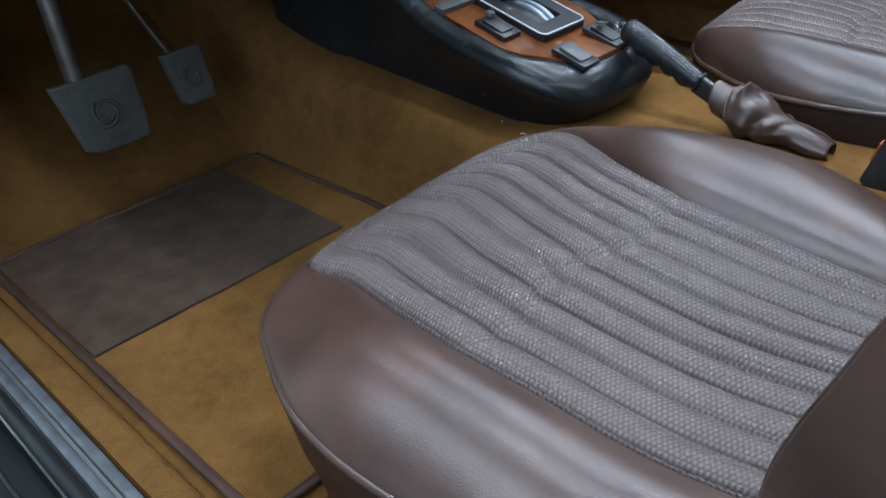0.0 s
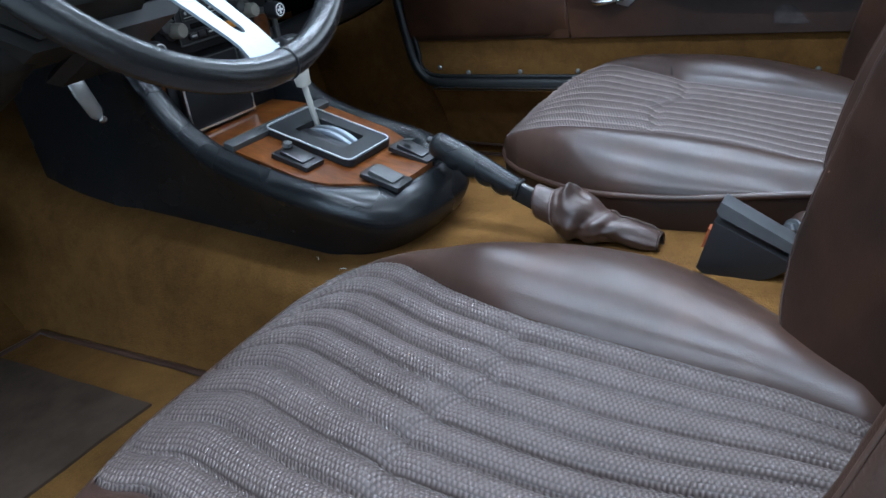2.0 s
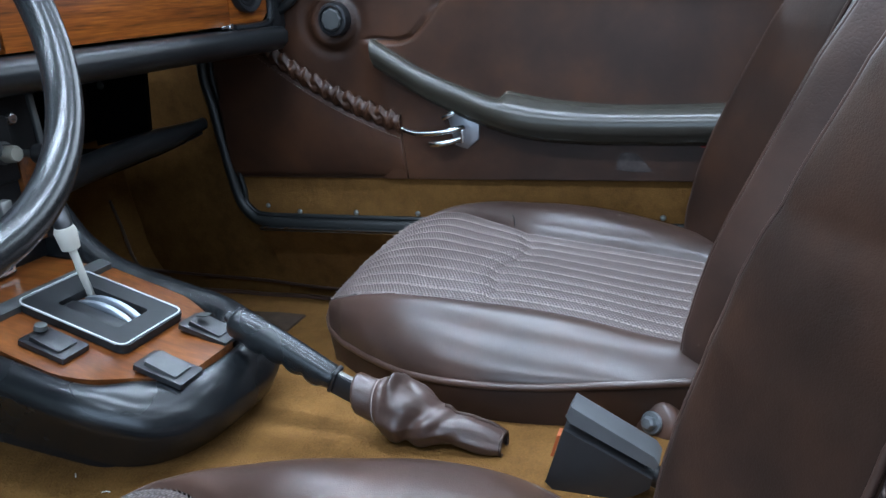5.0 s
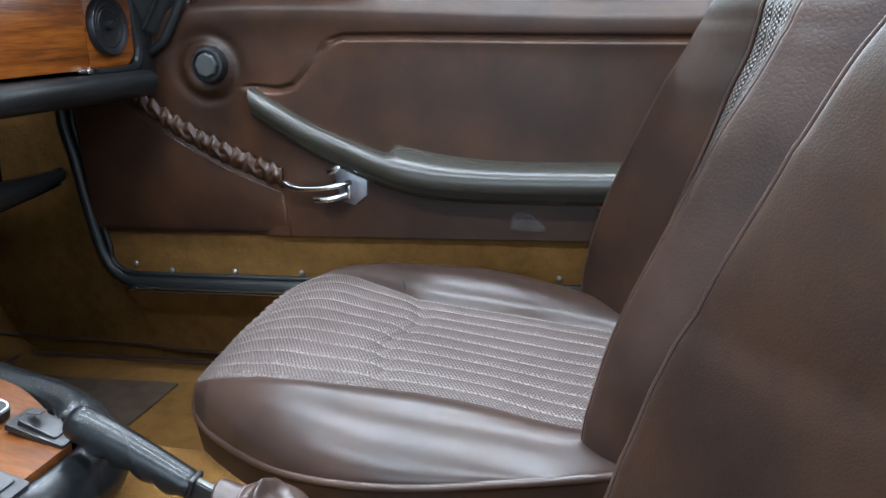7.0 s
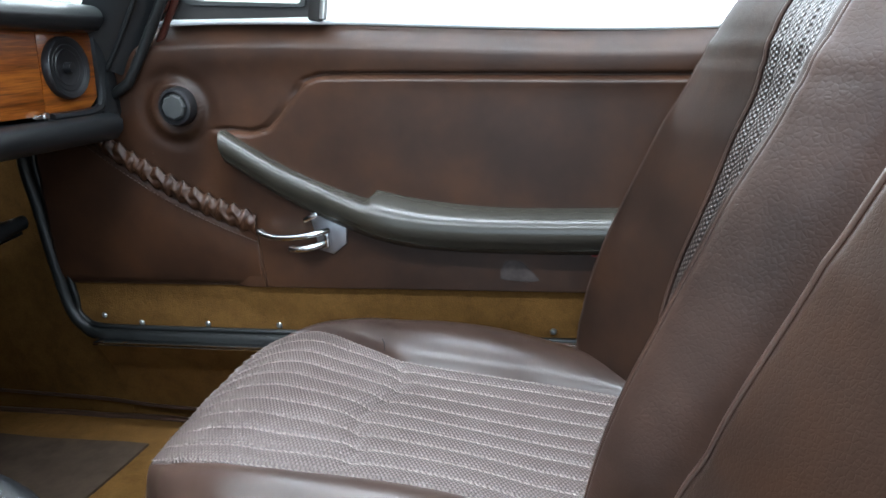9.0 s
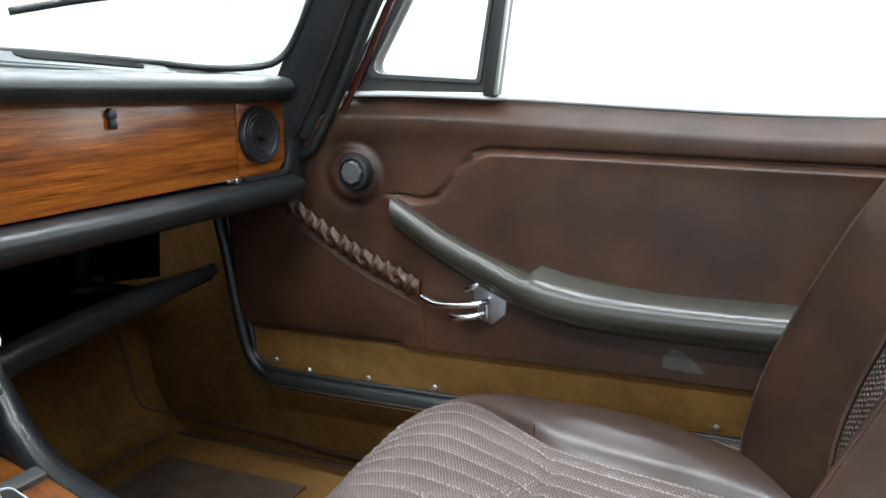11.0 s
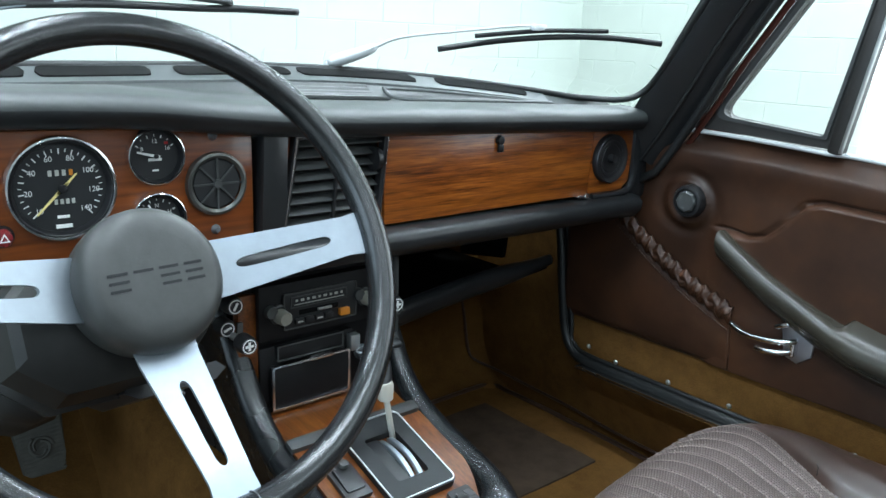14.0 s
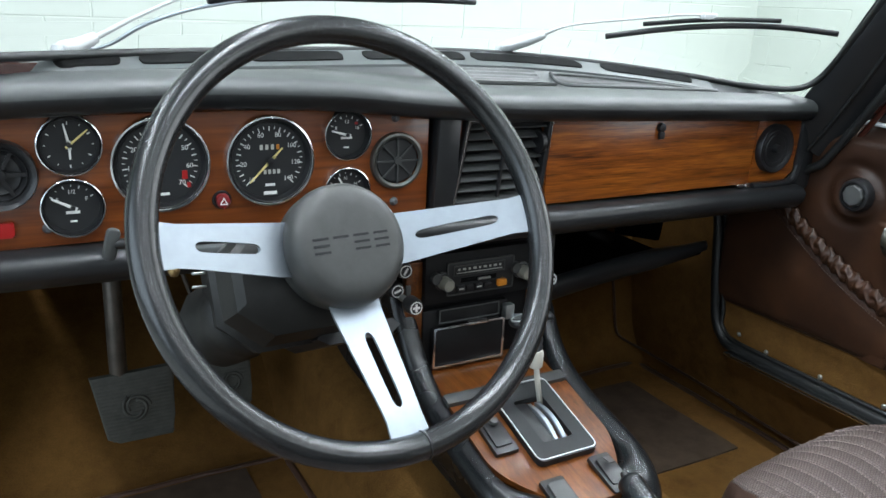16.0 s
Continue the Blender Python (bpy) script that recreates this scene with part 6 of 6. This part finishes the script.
part("boss", lathe([(0, -0.004), (0.019, -0.005), (0.023, -0.008), (0.024, -0.013), (0.022, -0.026), (0, -0.026)], HB, 32), LEATHER_WORN, bolt, "brown covered boss behind the bolt", 180)

# ---- steering wheel and column ----
WC = Vector((-0.3587, -0.2893, 0.6376))
WR = Vector((0.99741, 0.07193, 0.0))
WU = Vector((-0.03256, 0.45155, 0.89165))
WHEEL_R, RIM_R = 0.1965, 0.0130
WN = WR.cross(WU).normalized()
WM = Matrix((WR, WU, WN)).transposed().to_4x4()
WM.translation = WC
wheel = thing("steering_wheel", WC, "three-spoke steering wheel with black leather rim and brushed spokes", "steering wheel")
part("rim", tube([WM @ Vector((WHEEL_R * math.cos(2 * math.pi * k / 160), WHEEL_R * math.sin(2 * math.pi * k / 160), 0)) for k in range(160)], RIM_R, 20, closed=True, up=WN), WHEEL_BLACK, wheel, "black grained leather", 180)
part("rim_seam", tube([WM @ Vector(((WHEEL_R + (RIM_R + 0.0003) * math.cos(a)) * math.sin(0.06), -(WHEEL_R + (RIM_R + 0.0003) * math.cos(a)) * math.cos(0.06), (RIM_R + 0.0003) * math.sin(a))) for a in lin(0, 2 * math.pi, 25)[:-1]], 0.0008, 6, closed=True), PLASTIC, wheel, "seam across the rim", 180)
part("hub", lathe([(0, -0.0330), (0.036, -0.0333), (0.047, -0.0345), (0.0545, -0.0375), (0.0595, -0.0440), (0.0615, -0.056), (0.0605, -0.078), (0.054, -0.088), (0, -0.088)], WM, 64), HUB, wheel, "black padded hub", 50)
for k, (bx, bw) in enumerate(((-0.033, 0.0165), (-0.012, 0.0165), (0.009, 0.0165), (0.030, 0.0155))):
    for bz in (-0.0066, 0.0, 0.0066):
        if k == 1 and bz < 0.005:
            continue
        part("emblem_bar", slab(round_rect(bw, 0.0024, 0.0006, 2), WM @ Matrix.Translation((bx, bz - 0.001, -0.0333)), 0.0005), GATE, wheel, "", 0)


def spoke(angle, slot0, slot1):
    """A flat dished spoke with a slot that widens outwards."""
    bm = bmesh.new()
    rows_a = [0.044, 0.068] + [slot0 + (slot1 - slot0) * k for k in (0, 0.004, 0.02, 0.05, 0.1, 0.3, 0.5, 0.7, 0.9, 0.95, 0.98, 0.996, 1)] + [0.170, 0.189]
    hw = lambda r: linear(r, [(0.044, 0.0270), (0.066, 0.0258), (0.11, 0.0225), (0.154, 0.0192), (0.181, 0.0176), (0.193, 0.0214)])
    sl = lambda r: 0.0 if r <= slot0 or r >= slot1 else 0.0050 * (1 - abs(2 * (r - slot0) / (slot1 - slot0) - 1) ** 9) ** 0.5
    hgt = lambda r: linear(r, [(0.044, -0.064), (0.068, -0.058), (0.165, -0.010), (0.193, -0.002)])
    loops = []
    for r in rows_a:
        s = max(sl(r), 0.00005)
        loops.append([Vector((r, v, hgt(r))) for v in (-hw(r), -s, s, hw(r))])
    vv = [[bm.verts.new(p) for p in row] for row in loops]
    for i in range(len(vv) - 1):
        for j in range(3):
            r0, r1 = rows_a[i], rows_a[i + 1]
            if j == 1 and r0 >= slot0 - 1e-6 and r1 <= slot1 + 1e-6:
                continue
            bm.faces.new((vv[i][j], vv[i + 1][j], vv[i + 1][j + 1], vv[i][j + 1]))
    bmesh.ops.recalc_face_normals(bm, faces=bm.faces)
    bmesh.ops.solidify(bm, geom=bm.faces[:], thickness=0.0028)
    bmesh.ops.transform(bm, matrix=WM @ rot(0, 0, angle), verts=bm.verts)
    part("spoke", bm, STEEL, wheel, "brushed steel spoke with a slot", 30)


spoke(0, 0.079, 0.157)
spoke(176, 0.088, 0.154)
spoke(-89.5, 0.088, 0.160)
column = thing("steering_column", (-0.39, -0.1, 0.52), "dark plastic steering column shroud with stalks", "steering column")
COL_X, COL_Y = Vector((0.99943, 0.03374, 0.0)), Vector((-0.01547, 0.45829, 0.88867))
CM = Matrix((COL_X, COL_Y, COL_X.cross(COL_Y).normalized())).transposed().to_4x4()
CM.translation = (-0.380, -0.336, 0.650)


def shroud_ring(n, w, up, down):
    return [CM @ Vector(p + (n,)) for p in ((-w, up * 0.5), (-w * 0.7, up), (w * 0.7, up), (w, up * 0.5), (w, -down * 0.55), (w * 0.6, -down), (-w * 0.6, -down), (-w, -down * 0.55))]


SHROUD = plain("worn_grey_plastic", (0.013, 0.0128, 0.0115), 0.5, 0, 0.6, 16, 0.0003, 0.35)
part("shroud", loft([shroud_ring(n, w, u, d) for n, w, u, d in ((-0.132, 0.035, 0.03, 0.03), (-0.138, 0.072, 0.040, 0.050), (-0.145, 0.080, 0.044, 0.062), (-0.176, 0.087, 0.046, 0.070), (-0.183, 0.082, 0.044, 0.066))]), SHROUD, column, "worn dark plastic shroud", 30)
part("rear_shroud", loft([shroud_ring(n, w, u, d) for n, w, u, d in ((-0.185, 0.083, 0.044, 0.068), (-0.191, 0.090, 0.046, 0.074), (-0.24, 0.086, 0.044, 0.070), (-0.30, 0.060, 0.036, 0.046), (-0.34, 0.045, 0.03, 0.036))]), SHROUD, column, "second half of the worn shroud", 30)
part("lower_tray", loft([[CM @ Vector((0.050 + a, b, n)) for a, b in ((-0.04, -0.064), (0.04, -0.064), (0.048, -0.072), (0.036, -0.080), (-0.036, -0.080), (-0.048, -0.072))] for n in (-0.17, -0.28)]), PLASTIC, column, "black tray under the shroud", 30)
part("lock_housing", lathe([(0, 0.018), (0.020, 0.017), (0.034, 0.013), (0.043, 0.004), (0.046, -0.012), (0.047, -0.045), (0.050, -0.050), (0.050, -0.090), (0, -0.090)], Matrix.Translation((-0.438, -0.158, 0.523)) @ aim(WN), 11), SHROUD, column, "worn faceted housing of the steering lock", 35)
for dz in (0.0, -0.0145):
    part("switch_rod", tube([(-0.489, -0.150, 0.571 + dz), (-0.466, -0.148, 0.569 + dz)], 0.0016, 8), ALLOY, column, "thin bright rod", 180)
part("brass_stud", lathe([(0, 0.006), (0.004, 0.005), (0.006, 0.0), (0.004, -0.005), (0, -0.006)], Matrix.Translation((-0.506, -0.150, 0.576)), 16), plain("dull_brass", (0.32, 0.22, 0.10), 0.35, 0.9), column, "small brass stud", 180)
st = part("stalk", tube(curve([(-0.440, -0.135, 0.600), (-0.490, -0.120, 0.598), (-0.535, -0.106, 0.596), (-0.552, -0.101, 0.595)], 20), 0.0055, 10), PLASTIC, column, "black indicator stalk", 180)
part("stalk_paddle", rbox((-0.556, -0.100, 0.595), (0.014, 0.012, 0.034), 0.005, turn=rot(0, 14, 0)), PLASTIC_GREY, st, "grey paddle end")
part("bracket_tab", tube([(-0.254, 0.040, 0.445), (-0.246, 0.038, 0.410), (-0.236, 0.036, 0.380), (-0.233, 0.036, 0.374)], [0.011, 0.0115, 0.010, 0.006], 12, flat=0.3, up=(0, 1, 0)), ALLOY, column, "pale metal bracket tab", 180)
part("bracket_screw", lathe([(0, 0.004), (0.004, 0.003), (0.005, 0)], face_at(-0.231, 0.371, 0.034), 12), CHROME, column)
# ---- pedals ----
def pedal(name, cx, y, cz, w, h, arm_pts, lean, label):
    p = thing(name, (cx, y, cz), label, "pedal", "pedals")
    m = face_at(cx, cz, y) @ rot(lean, 0, 0)
    part("pad", slab([(-w / 2, h / 2), (-w * 0.36, -h * 0.42), (-w * 0.22, -h / 2), (w * 0.42, -h / 2), (w * 0.46, -h * 0.2), (w / 2, h / 2 - 0.006), (w * 0.44, h / 2 + 0.003)], m, 0.016, 0.005), RUBBER, p, "worn ribbed rubber pad")
    n = int(h / 0.0062)
    for k in range(n):
        v = -h * 0.44 + h * 0.88 * k / (n - 1)
        a = -w * linear(v / h, [(-0.5, 0.20), (-0.42, 0.34), (0.5, 0.48)])
        part("rib", slab([(a, v - 0.0013), (w * 0.43, v - 0.0013), (w * 0.43, v + 0.0013), (a, v + 0.0013)], m @ Matrix.Translation((0, 0, 0.0155)), 0.0018), RUBBER, p)
    part("emblem", joined(*[tube([m @ Vector((h * 0.20 * math.cos(t + k * 2.094) * (1 - 0.5 * q), h * 0.20 * math.sin(t + k * 2.094) * (1 - 0.5 * q), 0.018)) for q, t in ((i / 10, i / 10 * 3.6) for i in range(11))], 0.0024, 6) for k in range(3)]), RUBBER, p, "raised swirl on the rubber", 180)
    part("arm", tube(curve(arm_pts, 24), 0.019 if w > 0.1 else 0.005, 10, flat=0.75, up=(1, 0, 0)), plain("dusty_steel", (0.095, 0.080, 0.066), 0.45, 0.5, 0.35, 30), p, "dusty steel pedal arm", 180)


pedal("brake_pedal", -0.494, 0.335, 0.186, 0.130, 0.114, [(-0.512, 0.35, 0.21), (-0.513, 0.35, 0.27), (-0.511, 0.36, 0.36), (-0.508, 0.39, 0.46), (-0.506, 0.42, 0.52)], -12, "large grey ribbed rubber brake pedal")
pedal("accelerator_pedal", -0.332, 0.355, 0.190, 0.074, 0.090, [(-0.340, 0.37, 0.22), (-0.358, 0.39, 0.27), (-0.386, 0.42, 0.36), (-0.40, 0.46, 0.44)], -14, "small grey ribbed rubber accelerator pedal")

# ---- blocks of the wall ahead ----
block_bm = rbox((0, 0, 0), (0.396, 0.02, 0.196), 0.003, 1)
block_mesh = bpy.data.meshes.new("block")
block_bm.to_mesh(block_mesh)
block_bm.free()
block_mesh.materials.append(WALL_PAINT)
for row in range(10):
    for col in range(17):
        b = new("block", block_mesh)
        b.parent = wall_north
        b.location = (-2.6 + 0.4 * col + (0.2 if row % 2 else 0.0) + 0.002 * math.sin(7 * col + row), 3.2270 + 0.0008 * math.sin(3.1 * col + 5 * row), 0.20 + 0.2 * row)
for row in range(10):
    for col in range(6):
        b = new("block", block_mesh)
        b.parent = wall_east
        b.rotation_euler = (0, 0, math.pi / 2)
        b.location = (4.277, 1.27 + 0.4 * col + (0.2 if row % 2 else 0.0), 0.20 + 0.2 * row)
